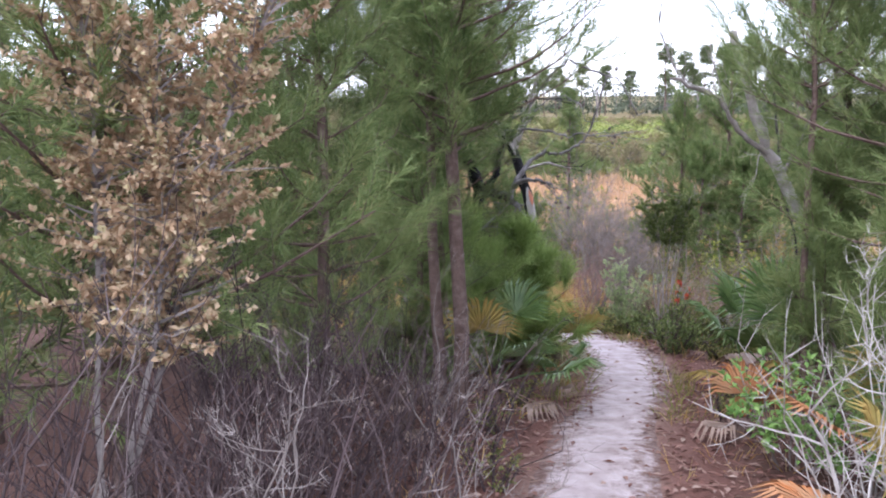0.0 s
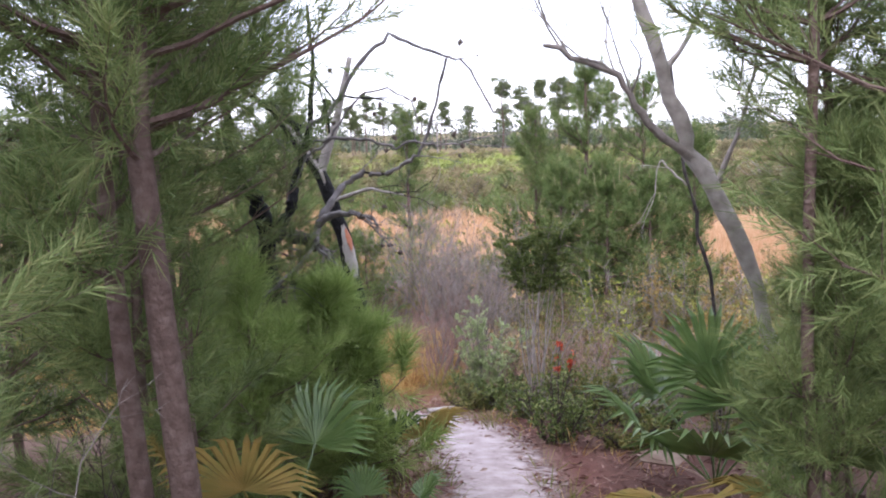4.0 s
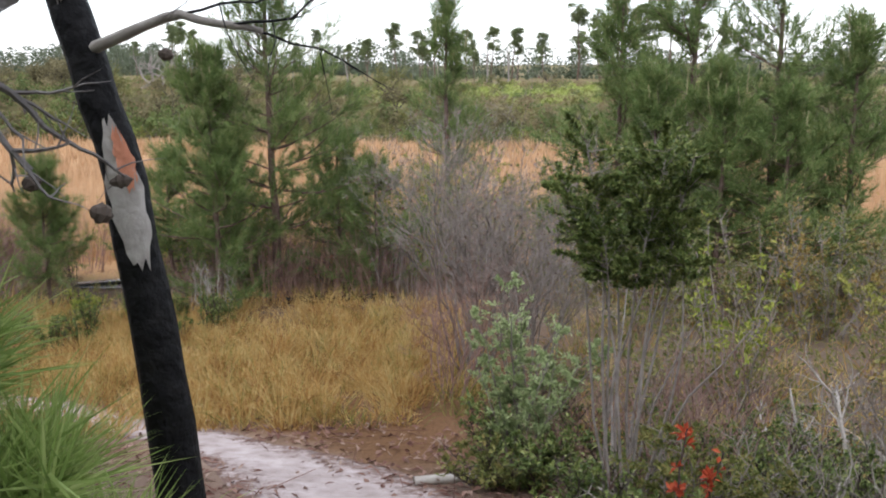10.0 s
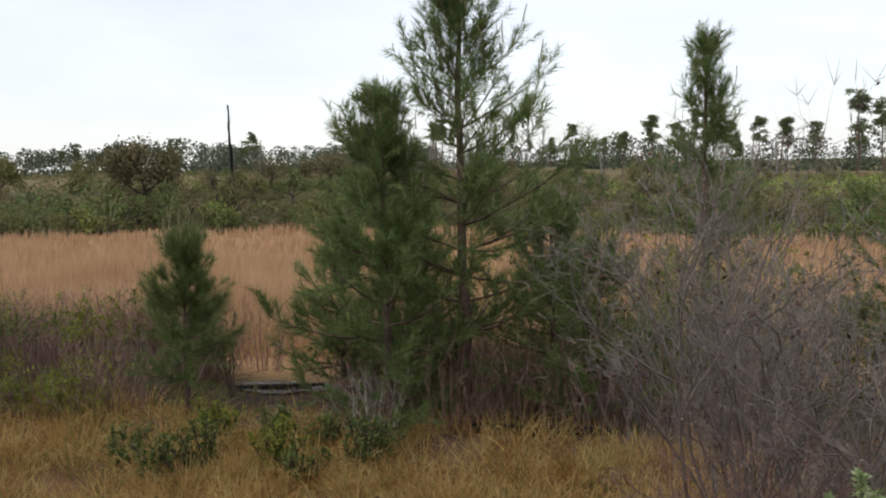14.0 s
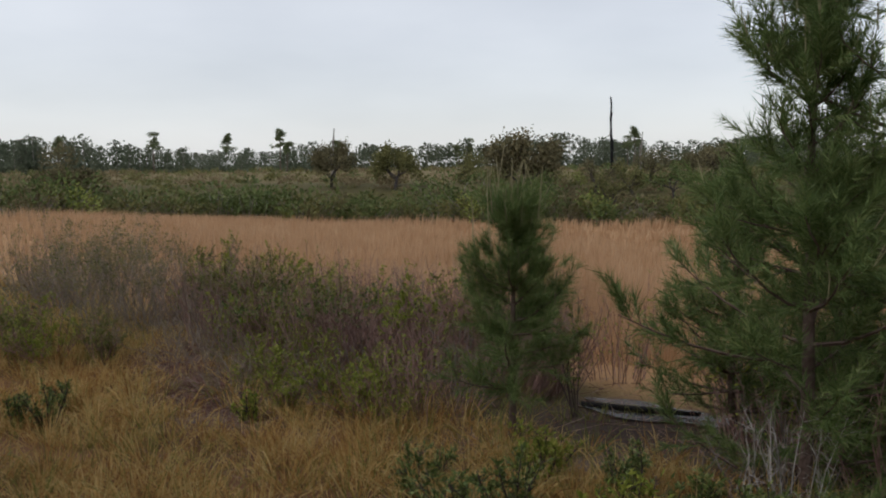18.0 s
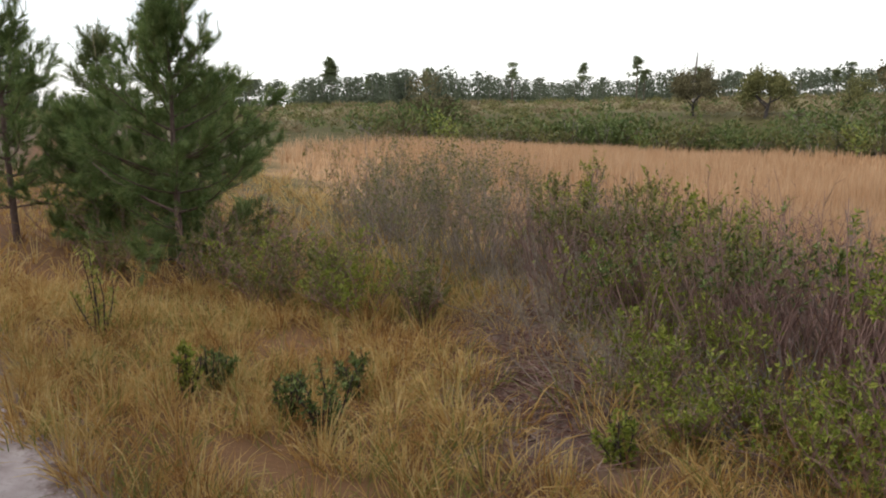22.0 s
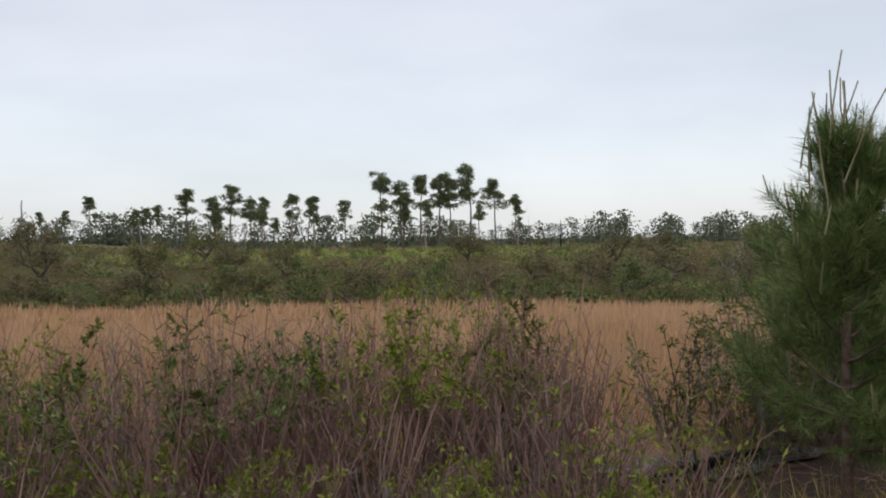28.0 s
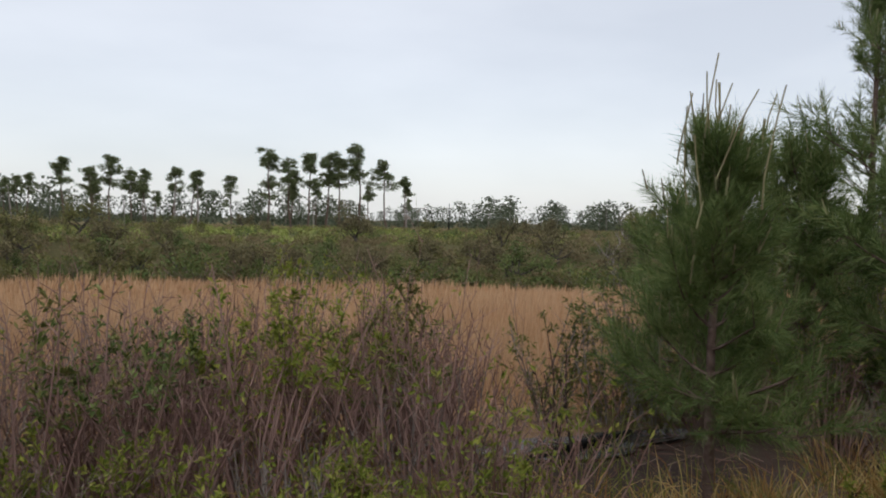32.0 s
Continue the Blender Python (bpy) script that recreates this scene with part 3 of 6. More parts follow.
def twiggy(name, label, at, height, radius, seed, mat, stems=40, forks=7, category="shrub", group="", r=0.004, leaf=None, count=0, size=(0.03, 0.012), lean=0.25):
    """A leafless thicket of fine upright stems that fork towards the top."""
    rng = np.random.default_rng(seed)
    t = thing(name, label, category, (at[0], at[1], float(ground_z(at[0], at[1])) - 0.02), rng.uniform(0, 360), group)
    lf = Geo()

    def sway():
        return np.clip(rng.normal(size=stems), -1.3, 1.3) * (lean * height * 0.2)

    a, rr = rng.uniform(0, 2 * math.pi, stems), np.sqrt(rng.uniform(0, 1, stems)) * radius
    p0 = np.c_[np.cos(a) * rr * 0.6, np.sin(a) * rr * 0.6, np.zeros(stems)]
    h = height * rng.uniform(0.5, 1.08, stems) * (1 - 0.3 * (rr / radius) ** 2)
    p1 = p0 + np.c_[np.cos(a) * rr * 0.3 + sway(), np.sin(a) * rr * 0.3 + sway(), h * 0.55]
    p2 = p1 + np.c_[np.cos(a) * rr * 0.25 + sway(), np.sin(a) * rr * 0.25 + sway(), h * 0.45]
    qs, qd = [], []
    for k in range(forks):
        u = rng.uniform(0.2, 1, (stems, 1))
        q = np.where(rng.uniform(size=(stems, 1)) < 0.4, p0 + (p1 - p0) * u, p1 + (p2 - p1) * u)
        d = unit(np.c_[rng.normal(size=(stems, 2)) * 0.7, rng.uniform(0.5, 1.4, stems)]) * (height * rng.uniform(0.08, 0.3, (stems, 1)))
        q2 = q + d * 0.6
        d2 = unit(unit(d) + rng.normal(size=(stems, 3)) * 0.6) * (height * rng.uniform(0.04, 0.13, (stems, 1)))
        qs += [q, q2]
        qd += [d, d2]
    sector = np.argsort(a)
    for c in np.array_split(sector, max(3, stems // 11)):
        st = Geo()
        twigs(st, p0[c], p1[c], r, r * 0.7)
        twigs(st, p1[c], p2[c], r * 0.7, r * 0.35)
        for k in range(len(qs)):
            shoots(st, qs[k][c], qs[k][c] + qd[k][c], r * (0.52 if k % 2 == 0 else 0.42))
        tagged(part("stem_clump", st, mat, t), kind="stuff")
    if count:
        qs, qd = np.concatenate(qs), np.concatenate(qd)
        i = rng.integers(0, len(qs), count)
        p = qs[i] + qd[i] * rng.uniform(0.2, 1, (count, 1))
        leaves(lf, p, unit(unit(qd[i]) + rng.normal(size=(count, 3)) * 0.5), rng.normal(size=(count, 3)) + np.array([0, 0, 0.6]), size[0] * rng.uniform(0.6, 1.2, count), size[1])
        part("foliage", lf, leaf, t)
    return t


def bare_shrub(name, label, at, height, radius, seed, mat, stems=14, r=0.009, depth=3, kids=3, lean=(0, 0), category="shrub", group="", leaf=None, count=0, size=(0.025, 0.012), spread=0.55, lift=0.1):
    """A leafless shrub whose crooked stems fork again and again into fine twigs; a few dry leaves cling to the ends."""
    rng = np.random.default_rng(seed)
    t = thing(name, label, category, (at[0], at[1], float(ground_z(at[0], at[1])) - 0.03), 0, group)
    tips = []
    for k in range(stems):
        a, out = k * 2.4 + rng.uniform(0, 0.6), radius * math.sqrt(rng.uniform(0.05, 1))
        g = Geo()
        d = np.array([math.cos(a) * out + lean[0], math.sin(a) * out + lean[1], height * rng.uniform(0.62, 0.85)])
        own = []
        grow(g, np.array([math.cos(a), math.sin(a), 0]) * out * 0.3, d, np.linalg.norm(d) * 0.8, r * rng.uniform(0.7, 1.2), depth, rng, own, kids, spread, lift, 5, 0.5, 0.17)
        p, q = np.array([x for x, _ in own]), np.array([x for _, x in own])
        p = p[p[:, 2] > 0.05]
        q = q[:len(p)]
        for _ in range(3):
            shoots(g, p, p + unit(q + rng.normal(size=q.shape) * 0.7) * (height * rng.uniform(0.03, 0.08, (len(p), 1))), r * 0.17)
        tips.append(p)
        part("stem", g, mat, t)
    if count:
        p = np.concatenate(tips)
        p = p[rng.integers(0, len(p), count)] + rng.normal(size=(count, 3)) * 0.02
        lf = Geo()
        leaves(lf, p, rng.normal(size=(count, 3)), rng.normal(size=(count, 3)), size[0] * rng.uniform(0.6, 1.3, count), size[1])
        part("foliage", lf, leaf, t)
    return t


def frond(mat, parent, root, aim, stalk, blade, seed, spread=2.0, n=24, droop=0.12, label=""):
    """One palmetto leaf: a stalk and a fan of folded pointed blades."""
    rng = np.random.default_rng(seed)
    g = Geo()
    aim = unit(np.array(aim, float))
    hub = np.array(root, float) + aim * stalk
    mid = (np.array(root, float) + hub) / 2 + np.array([0, 0, 0.04 * stalk])
    tube(g, [root, mid, hub], [0.007, 0.006, 0.005], 5)
    side = unit(np.cross(aim, (0, 0, 1.0)))
    nrm = np.cross(side, aim)
    tilt = rng.uniform(-0.25, 0.25)
    side, nrm = side * math.cos(tilt) + nrm * math.sin(tilt), nrm * math.cos(tilt) - side * math.sin(tilt)
    v, f = [hub], []
    for k in range(n):
        a = (k / (n - 1) - 0.5) * 2 * spread + rng.normal() * 0.03
        d = aim * math.cos(a) + side * math.sin(a)
        s = unit(np.cross(d, nrm))
        L = blade * (1 - 0.22 * (abs(a) / spread) ** 2) * rng.uniform(0.9, 1.06)
        w = 0.042 * blade / 0.5
        p1, p2, p3 = hub + d * L * 0.30, hub + d * L * 0.68 + nrm * 0.02, hub + d * L + np.array([0, 0, -droop * L * rng.uniform(0.3, 1.6)])
        fold = nrm * w * 0.35
        o = len(v) - 1
        v += [p1 - s * w * 0.5 + fold, p1, p1 + s * w * 0.5 + fold, p2 - s * w * 0.42 + fold, p2, p2 + s * w * 0.42 + fold, p3]
        f += [(0, o + 1, o + 2), (0, o + 2, o + 3)] + [(o + x, o + y, o + z) for x, y, z in ((1, 4, 5), (1, 5, 2), (2, 5, 6), (2, 6, 3), (4, 7, 5), (5, 7, 6))]
    g.add(v, f)
    return part("frond", g, mat, parent, label)


def palmetto(label, at, seed, fronds, size=0.5, height=0.5, dead=2, group=""):
    """fronds: (turn in degrees, rise in degrees, material)"""
    rng = np.random.default_rng(seed)
    z = float(ground_z(at[0], at[1])) - 0.02
    t = thing("saw_palmetto", label, "palmetto", (at[0], at[1], z), 0, group)
    g = Geo()
    tube(g, curve_path((0, 0, 0), (0.2, 0.1, 1), 0.24, 5, rng, 0.1), np.linspace(0.07, 0.04, 5), 8)
    part("stump", g, M_PINEBARK, t, "fibrous brown stump")
    for k, (turn, rise, mat) in enumerate(fronds):
        a, r = radians(turn), radians(rise)
        frond(mat, t, (0.02 * math.cos(a), 0.02 * math.sin(a), 0.18), (math.cos(a) * math.cos(r), math.sin(a) * math.cos(r), math.sin(r)),
              height * rng.uniform(0.85, 1.15), size * rng.uniform(0.88, 1.1), seed * 50 + k, rng.uniform(1.5, 2.1))
    for k in range(dead):
        a = rng.uniform(0, 2 * math.pi)
        frond(M_PALMGREY, t, (0, 0, 0.16), (math.cos(a), math.sin(a), -0.05), height * 0.7, size * 0.8, seed * 50 + 30 + k, 0.9, 14, 0.35, "withered hanging frond")
    return t


def dead_tree(name, label, at, segments, seed, mat, category="dead tree", cones=0, z=None, twig=2, kids=3, rough=0.12, twig_len=0.35):
    """segments: (points, radius at foot, radius at end); boughs twig out from the later ones."""
    rng = np.random.default_rng(seed)
    z = float(ground_z(at[0], at[1])) - 0.05 if z is None else z
    t = thing(name, label, category, (at[0], at[1], z))
    tips, tw = [], Geo()
    for i, (pts, r0, r1) in enumerate(segments):
        pts = np.array(pts, float)
        s = np.linspace(0, len(pts) - 1, len(pts) * 4)
        fine = np.c_[[np.interp(s, range(len(pts)), pts[:, k]) for k in range(3)]].T
        fine[1:-1] += rng.normal(size=(len(fine) - 2, 3)) * max(r0 * 1.5 * rough, 0.06 * rough)
        g = Geo()
        tube(g, fine, np.linspace(r0, r1, len(fine)) * (1 + rough * rng.normal(size=len(fine))), 10 if r0 > 0.03 else 6)
        if i > 0 and twig:
            for k in range(kids):
                q = fine[rng.integers(len(fine) // 3, len(fine))]
                grow(tw, q, unit(unit(fine[-1] - fine[0]) + rng.normal(size=3) * 0.8), twig_len * (np.linalg.norm(fine[-1] - fine[0]) + 0.4), r1 * 0.45 + 0.001, twig - 1, rng, tips, 3, 0.7, 0.0, 5)
        part("trunk" if i == 0 else "bough", g, mat[i] if isinstance(mat, (list, tuple)) else mat, t, soft=True)
    if tw.n:
        tagged(part("twig_tangle", tw, mat[-1] if isinstance(mat, (list, tuple)) else mat, t), kind="stuff")
    tips = [q for q in tips if q[0][0] < 1.3]
    if cones and tips:
        for k in range(cones):
            p, d = tips[rng.integers(len(tips))]
            cone(t, p, rng)
    return t


def cone(parent, p, rng):
    """A small closed pine cone, egg-shaped with scales in rings."""
    g = Geo()
    L, R = rng.uniform(0.035, 0.05), rng.uniform(0.012, 0.016)
    d = unit(rng.normal(size=3) + np.array([0, 0, -0.6]))
    u = np.linspace(0, 1, 8)
    tube(g, p + d[None] * (u[:, None] * L), R * np.sin(math.pi * (0.06 + 0.9 * u)) * np.where(np.arange(8) % 2, 1.15, 0.9), 7)
    part("cone", g, M_CONE, parent)

# ---- the ground ----


def lines(lo, hi, step, far):
    inner = np.arange(lo, hi + step / 2, step)
    out, g = [], step
    x = hi
    while x < far:
        g *= 1.13
        x += g
        out.append(x)
    neg, g, x = [], step, lo
    while x > -far:
        g *= 1.13
        x -= g
        neg.append(x)
    return np.r_[neg[::-1], inner, out]


def build_ground():
    gx, gy = lines(-15, 5, 0.25, 2500), lines(-6, 17, 0.25, 2500)
    X, Y = np.meshgrid(gx, gy)
    Z = ground_z(X, Y)
    nx, ny = len(gx), len(gy)
    v = np.stack([X, Y, Z], -1).reshape(-1, 3)
    i = np.arange(nx * ny).reshape(ny, nx)
    a, b, c, d = i[:-1, :-1].ravel(), i[:-1, 1:].ravel(), i[1:, 1:].ravel(), i[1:, :-1].ravel()
    g = Geo()
    g.add(v, np.r_[np.c_[a, b, c], np.c_[a, c, d]])
    me = g.mesh("ground", M_GROUND, True)
    e = basin(X, Y)
    rng = np.random.default_rng(3)
    wob = 0.04 * np.sin(X * 0.9 + 1) * np.sin(Y * 0.7) + 0.03 * np.sin(X * 2.3) * np.sin(Y * 1.9 + 2)
    col = np.zeros((ny, nx, 4))
    col[..., 3] = 1

    def lay(c, m):
        col[..., :3] = col[..., :3] * (1 - m[..., None]) + np.array(c) * m[..., None]

    one = np.ones_like(X)
    lay((0.20, 0.165, 0.085), one)
    lay((0.105, 0.095, 0.042), smooth(2.4, 1.5, e))
    lay((0.25, 0.29, 0.08), 0.85 * np.exp(-((X - 8) / 24) ** 2 - ((Y - 106) / 15) ** 2))
    lay((0.17, 0.13, 0.10), smooth(20, 15, Y) * smooth(1.03, 1.1, e + wob))
    lay((0.13, 0.075, 0.06), smooth(8.5, 5.5, Y))
    lay((0.17, 0.095, 0.05), smooth(7.8, 8.8, Y + wob * 8) * smooth(13.2, 12.2, Y + wob * 8) * smooth(2.0, -0.6, X))
    # dark soil with the shade under the pines at x -2.5 painted in
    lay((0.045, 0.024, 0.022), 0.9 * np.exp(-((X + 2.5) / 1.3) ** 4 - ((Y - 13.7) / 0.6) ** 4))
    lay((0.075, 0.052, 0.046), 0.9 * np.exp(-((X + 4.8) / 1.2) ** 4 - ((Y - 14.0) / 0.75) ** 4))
    lay((0.16, 0.125, 0.11), 0.9 * smooth(1.3, 0.7, ((X + 8.5) * 0.91 - (Y - 12.45) * 0.42) ** 2 / 2.2 + ((X + 8.5) * 0.42 + (Y - 12.45) * 0.91) ** 2 / 0.2 + wob * 4))
    lay((0.44, 0.27, 0.14), smooth(1.03, 0.97, e + wob * 0.6))
    td = trail_dist(np.clip(X, -30, 12), np.clip(Y, -20, 20))
    lay((0.17, 0.075, 0.06), 0.85 * smooth(0.95, 0.35, td + wob * 3) * smooth(9, 6, Y))
    lay((0.34, 0.27, 0.22), 0.7 * smooth(0.55, 0.25, td + wob * 2))
    ca = me.color_attributes.new("cover_and_shade", "FLOAT_COLOR", "POINT")
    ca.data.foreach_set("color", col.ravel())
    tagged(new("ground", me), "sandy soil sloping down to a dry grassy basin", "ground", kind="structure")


build_ground()


def build_trail():
    q = TRAIL_Q
    t = unit(np.gradient(q, axis=0))
    n = np.c_[-t[:, 1], t[:, 0]]
    s = np.arange(len(q)) * 0.12
    rows = []
    us = np.linspace(-1, 1, 15)
    wide = 0.34 + 0.1 * smooth(3, 5, q[:, 1]) * smooth(8.8, 7.8, q[:, 1]) + 0.12 * smooth(5.8, 7, q[:, 1]) * smooth(8.8, 7.8, q[:, 1]) - 0.07 * smooth(7.5, 9.5, q[:, 1]) - 0.1 * smooth(8.3, 9.8, -q[:, 0])
    for k, u in enumerate(us):
        rag = 1 + 0.1 * np.sin(s * 1.3 + 2 * np.sign(u)) + 0.05 * np.sin(s * 3.7 + 5 * np.sign(u))
        p = q + n * (u * wide * (rag if abs(u) > 0.6 else 1))[:, None]
        z = ground_z(p[:, 0], p[:, 1]) + 0.022 - 0.02 * abs(u) ** 4 - 0.012 * (1 - u * u) + 0.006 * np.sin(s * 9 + 3 * u) * np.sin(s * 4.3 + u * 5)
        rows.append(np.c_[p, z])
    v = np.stack(rows, 1)
    m = len(us)
    i = np.arange(len(q) * m).reshape(len(q), m)
    a, b, c, d = i[:-1, :-1].ravel(), i[:-1, 1:].ravel(), i[1:, 1:].ravel(), i[1:, :-1].ravel()
    g = Geo()
    g.add(v, np.r_[np.c_[a, b, c], np.c_[a, c, d]])
    me = g.mesh("trail", M_SAND, True)
    edge = np.repeat(np.abs(us)[None] ** 1.3 * 1.1, len(q), 0).ravel()
    at = me.attributes.new("edge", "FLOAT", "POINT")
    at.data.foreach_set("value", edge)
    tagged(new("trail", me), "narrow footpath of pale trampled sand", "path", kind="structure")


build_trail()


def stuff(name, geo, mat, label, category, z=0.0):
    ob = new(name, geo.mesh(name, mat))
    return tagged(ob, label, category, kind="stuff")


# ---- grass and litter ----
def marsh_grass():
    rng = np.random.default_rng(11)
    g = Geo()

    def sow(n, lo, hi, xlo, xhi, height, width, k, tilt):
        x, y = rng.uniform(xlo, xhi, n), rng.uniform(lo, hi, n)
        e = basin(x, y) + 0.03 * np.sin(x * 0.8) * np.sin(y * 0.9) + rng.normal(size=n) * 0.006
        ok = e < 1.0
        x, y = x[ok], y[ok]
        x, y = np.repeat(x, k) + rng.normal(size=len(x) * k) * 0.05, np.repeat(y, k) + rng.normal(size=len(y) * k) * 0.05
        h = height * rng.uniform(0.6, 1.15, len(x)) * (0.85 + 0.2 * np.sin(x * 0.5) * np.sin(y * 0.4))
        p = np.c_[x, y, ground_z(x, y) - 0.02]
        tip = np.c_[rng.normal(size=len(x)) * tilt + 0.06, rng.normal(size=len(x)) * tilt, np.ones(len(x))] * h[:, None]
        if width > 0.03:
            spikes(g, p, tip, width * 1.2 * rng.uniform(0.6, 1.3, len(x)), rng)
        else:
            blades(g, p, tip, width * rng.uniform(0.6, 1.3, len(x)), 0.1 * h, rng)

    sow(7000, 14.5, 20, -16, 1, 0.85, 0.009, 4, 0.16)
    sow(9500, 19, 28, -30, 16, 0.85, 0.018, 3, 0.15)
    sow(9500, 27, 45, -64, 28, 0.9, 0.045, 3, 0.14)
    sow(8500, 40, 70, -64, 28, 0.9, 0.11, 3, 0.14)
    sow(5000, 14.5, 45, -64, -16, 0.85, 0.035, 3, 0.15)
    stuff("marsh_grass", g, M_MARSH, "tall dry tawny grass filling the basin", "grass")


marsh_grass()


def meadow_grass():
    rng = np.random.default_rng(12)
    gold, green = Geo(), Geo()

    def sow(geo, n, xlo, xhi, ylo, yhi, height, k, keep, width=0.006, loose=0.045):
        cx, cy = rng.uniform(xlo, xhi, n), rng.uniform(ylo, yhi, n)
        m = keep(cx, cy)
        cx, cy = cx[m], cy[m]
        x = np.repeat(cx, k) + rng.normal(size=len(cx) * k) * loose
        y = np.repeat(cy, k) + rng.normal(size=len(cx) * k) * loose
        out = unit(np.c_[x - np.repeat(cx, k), y - np.repeat(cy, k)])
        h = height * rng.uniform(0.45, 1.2, len(x)) * np.repeat(rng.uniform(0.4, 1.35, len(cx)), k)
        lean = rng.uniform(0.1, 1.15, len(x))
        tip = np.c_[out * (lean * h)[:, None], h * (1 - 0.45 * lean)]
        blades(geo, np.c_[x, y, ground_z(x, y) - 0.01], tip, width * rng.uniform(0.6, 1.3, len(x)), 0.35 * h * lean, rng)

    def off_trail(x, y):
        return trail_dist(x, y) > 0.2 + 0.08 * np.sin(x * 3.0) + 0.07 * np.sin(x * 11 + y * 7) - 0.06 * smooth(8.2, 9.5, -x)

    def meadow(x, y):
        hi = 12.9 + 0.5 * np.sin(x * 0.9) + 0.3 * np.sin(x * 2.7)
        bare = ((x + 8.5) * 0.91 - (y - 12.45) * 0.42) ** 2 / 2.2 + ((x + 8.5) * 0.42 + (y - 12.45) * 0.91) ** 2 / 0.16
        return off_trail(x, y) & (bare > 0.8 + 0.4 * np.sin(x * 9) * np.sin(y * 8)) & (y < hi) & (y > 9.0 + 0.06 * (x + 6)) & (np.sin(x * 1.9 + y) * np.sin(y * 2.3 - x * 0.7) > -0.82)

    sow(gold, 1900, -13, -0.5, 8.6, 13.2, 0.27, 32, meadow, 0.0075, 0.05)
    sow(gold, 2600, -13, -0.5, 8.6, 13.2, 0.13, 10, meadow)
    sow(gold, 1500, -4.2, 0.0, 8.6, 13.4, 0.3, 13, lambda x, y: off_trail(x, y) & (y > 9.6 + 0.5 * x + 0.6))
    sow(gold, 900, -13, -3, 7.2, 9.7, 0.28, 16, lambda x, y: off_trail(x, y) & (y < 9.6))
    sow(gold, 650, 0.6, 8, 7.2, 15.5, 0.34, 9, lambda x, y: y > 8.4 - 0.4 * x, 0.008)
    sow(green, 900, 0.6, 8, 6.6, 15, 0.3, 9, lambda x, y: y > 8.0 - 0.5 * x, 0.008)
    sow(gold, 900, -26, -12.5, 6.5, 14.5, 0.4, 10, lambda x, y: y < 14.3, 0.012)
    sow(gold, 700, -13, -1, 12.4, 14.8, 0.28, 14, lambda x, y: (np.sin(x * 2.1) * np.sin(y * 2.6 + x) > -0.45) & ((x < -6.2) | (y < 12.9)))
    sow(green, 500, -13, -1, 12.2, 14.8, 0.35, 10, lambda x, y: np.sin(x * 1.7 + 2) * np.sin(y * 3.1) > -0.2)
    sow(green, 1300, -12, 0, 8.8, 13.5, 0.3, 10, meadow)
    sow(green, 190, -0.9, 0.6, 2.5, 7.5, 0.22, 10, lambda x, y: (trail_dist(x, y) > 0.3) & (trail_dist(x, y) < 0.75))
    sow(gold, 150, -1.3, 1.6, -3, 7.5, 0.2, 8, lambda x, y: (trail_dist(x, y) > 0.42) & (trail_dist(x, y) < 1.3))
    stuff("meadow_grass", gold, M_STRAW, "short golden dried grass beside the sandy trail", "grass")
    stuff("green_grass", green, M_GREENGRASS, "tufts of olive green grass among the dry grass", "grass")


meadow_grass()


def leaf_litter():
    rng = np.random.default_rng(13)
    g = Geo()
    n = 16000
    x, y = rng.uniform(-2.6, 2.6, n), rng.uniform(-4, 9.5, n)
    d = trail_dist(x, y)
    ok = (d > 0.14 + rng.uniform(0, 0.25, n) - 0.3 * (rng.uniform(size=n) < 0.03)) & ((d < 1.3) | (rng.uniform(size=n) < 0.35))
    x, y = x[ok], y[ok]
    n = len(x)
    p = np.c_[x, y, ground_z(x, y) + rng.uniform(0.004, 0.03, n)]
    dr = unit(np.c_[rng.normal(size=(n, 2)), rng.normal(size=n) * 0.2])
    leaves(g, p, dr, rng.normal(size=(n, 3)) * 0.4 + np.array([0, 0, 1.0]), rng.uniform(0.03, 0.09, n), rng.uniform(0.012, 0.035, n))
    m = 2600
    x, y = rng.uniform(-2.6, 2.8, m), rng.uniform(-4, 10, m)
    ok = trail_dist(x, y) > 0.3
    x, y = x[ok], y[ok]
    p = np.c_[x, y, ground_z(x, y) + 0.015]
    twigs(g, p, p + np.c_[rng.normal(size=(len(x), 2)) * 0.14, rng.uniform(0, 0.05, len(x))], 0.004, 0.002)
    m = 5000
    x, y = rng.uniform(-13, 0, m), rng.uniform(11.5, 15.6, m)
    x[:2200], y[:2200] = -8.5 + rng.normal(size=2200) * 0.9, 12.45 + rng.normal(size=2200) * 0.3
    y[:2200] -= 0.42 * (x[:2200] + 8.5)
    p = np.c_[x, y, ground_z(x, y) + 0.012]
    twigs(g, p, p + np.c_[rng.normal(size=(m, 2)) * 0.12, rng.uniform(0, 0.06, m)], 0.003, 0.002)
    stuff("leaf_litter", g, M_LITTER, "reddish brown fallen leaves and broken twigs", "leaf litter")


leaf_litter()

# ---- woods at the start ----
pine("pine_tree", "young pine with a brown trunk close beside the trail", (-1.1, 1.95), 5.3, 0.95, 21, 0.12, 1.7, M_NEEDLE_BRIGHT, bare=0.34, candles=8, trunk_r=0.056, width=0.003, limbs=2.0, taper=2.2)
pine("pine_tree", "slender second trunk of a young green pine", (-1.25, 2.1), 3.4, 0.9, 22, 0.12, 1.2, bare=0.42, candles=4, trunk_r=0.05, width=0.0036)
pine("pine_tree", "bushy young pine with lush green needles", (-1.72, 0.9), 3.7, 0.85, 23, 0.12, 2.0, M_NEEDLE_BRIGHT, width=0.0028, bare=0.14, candles=8, trunk_r=0.045)
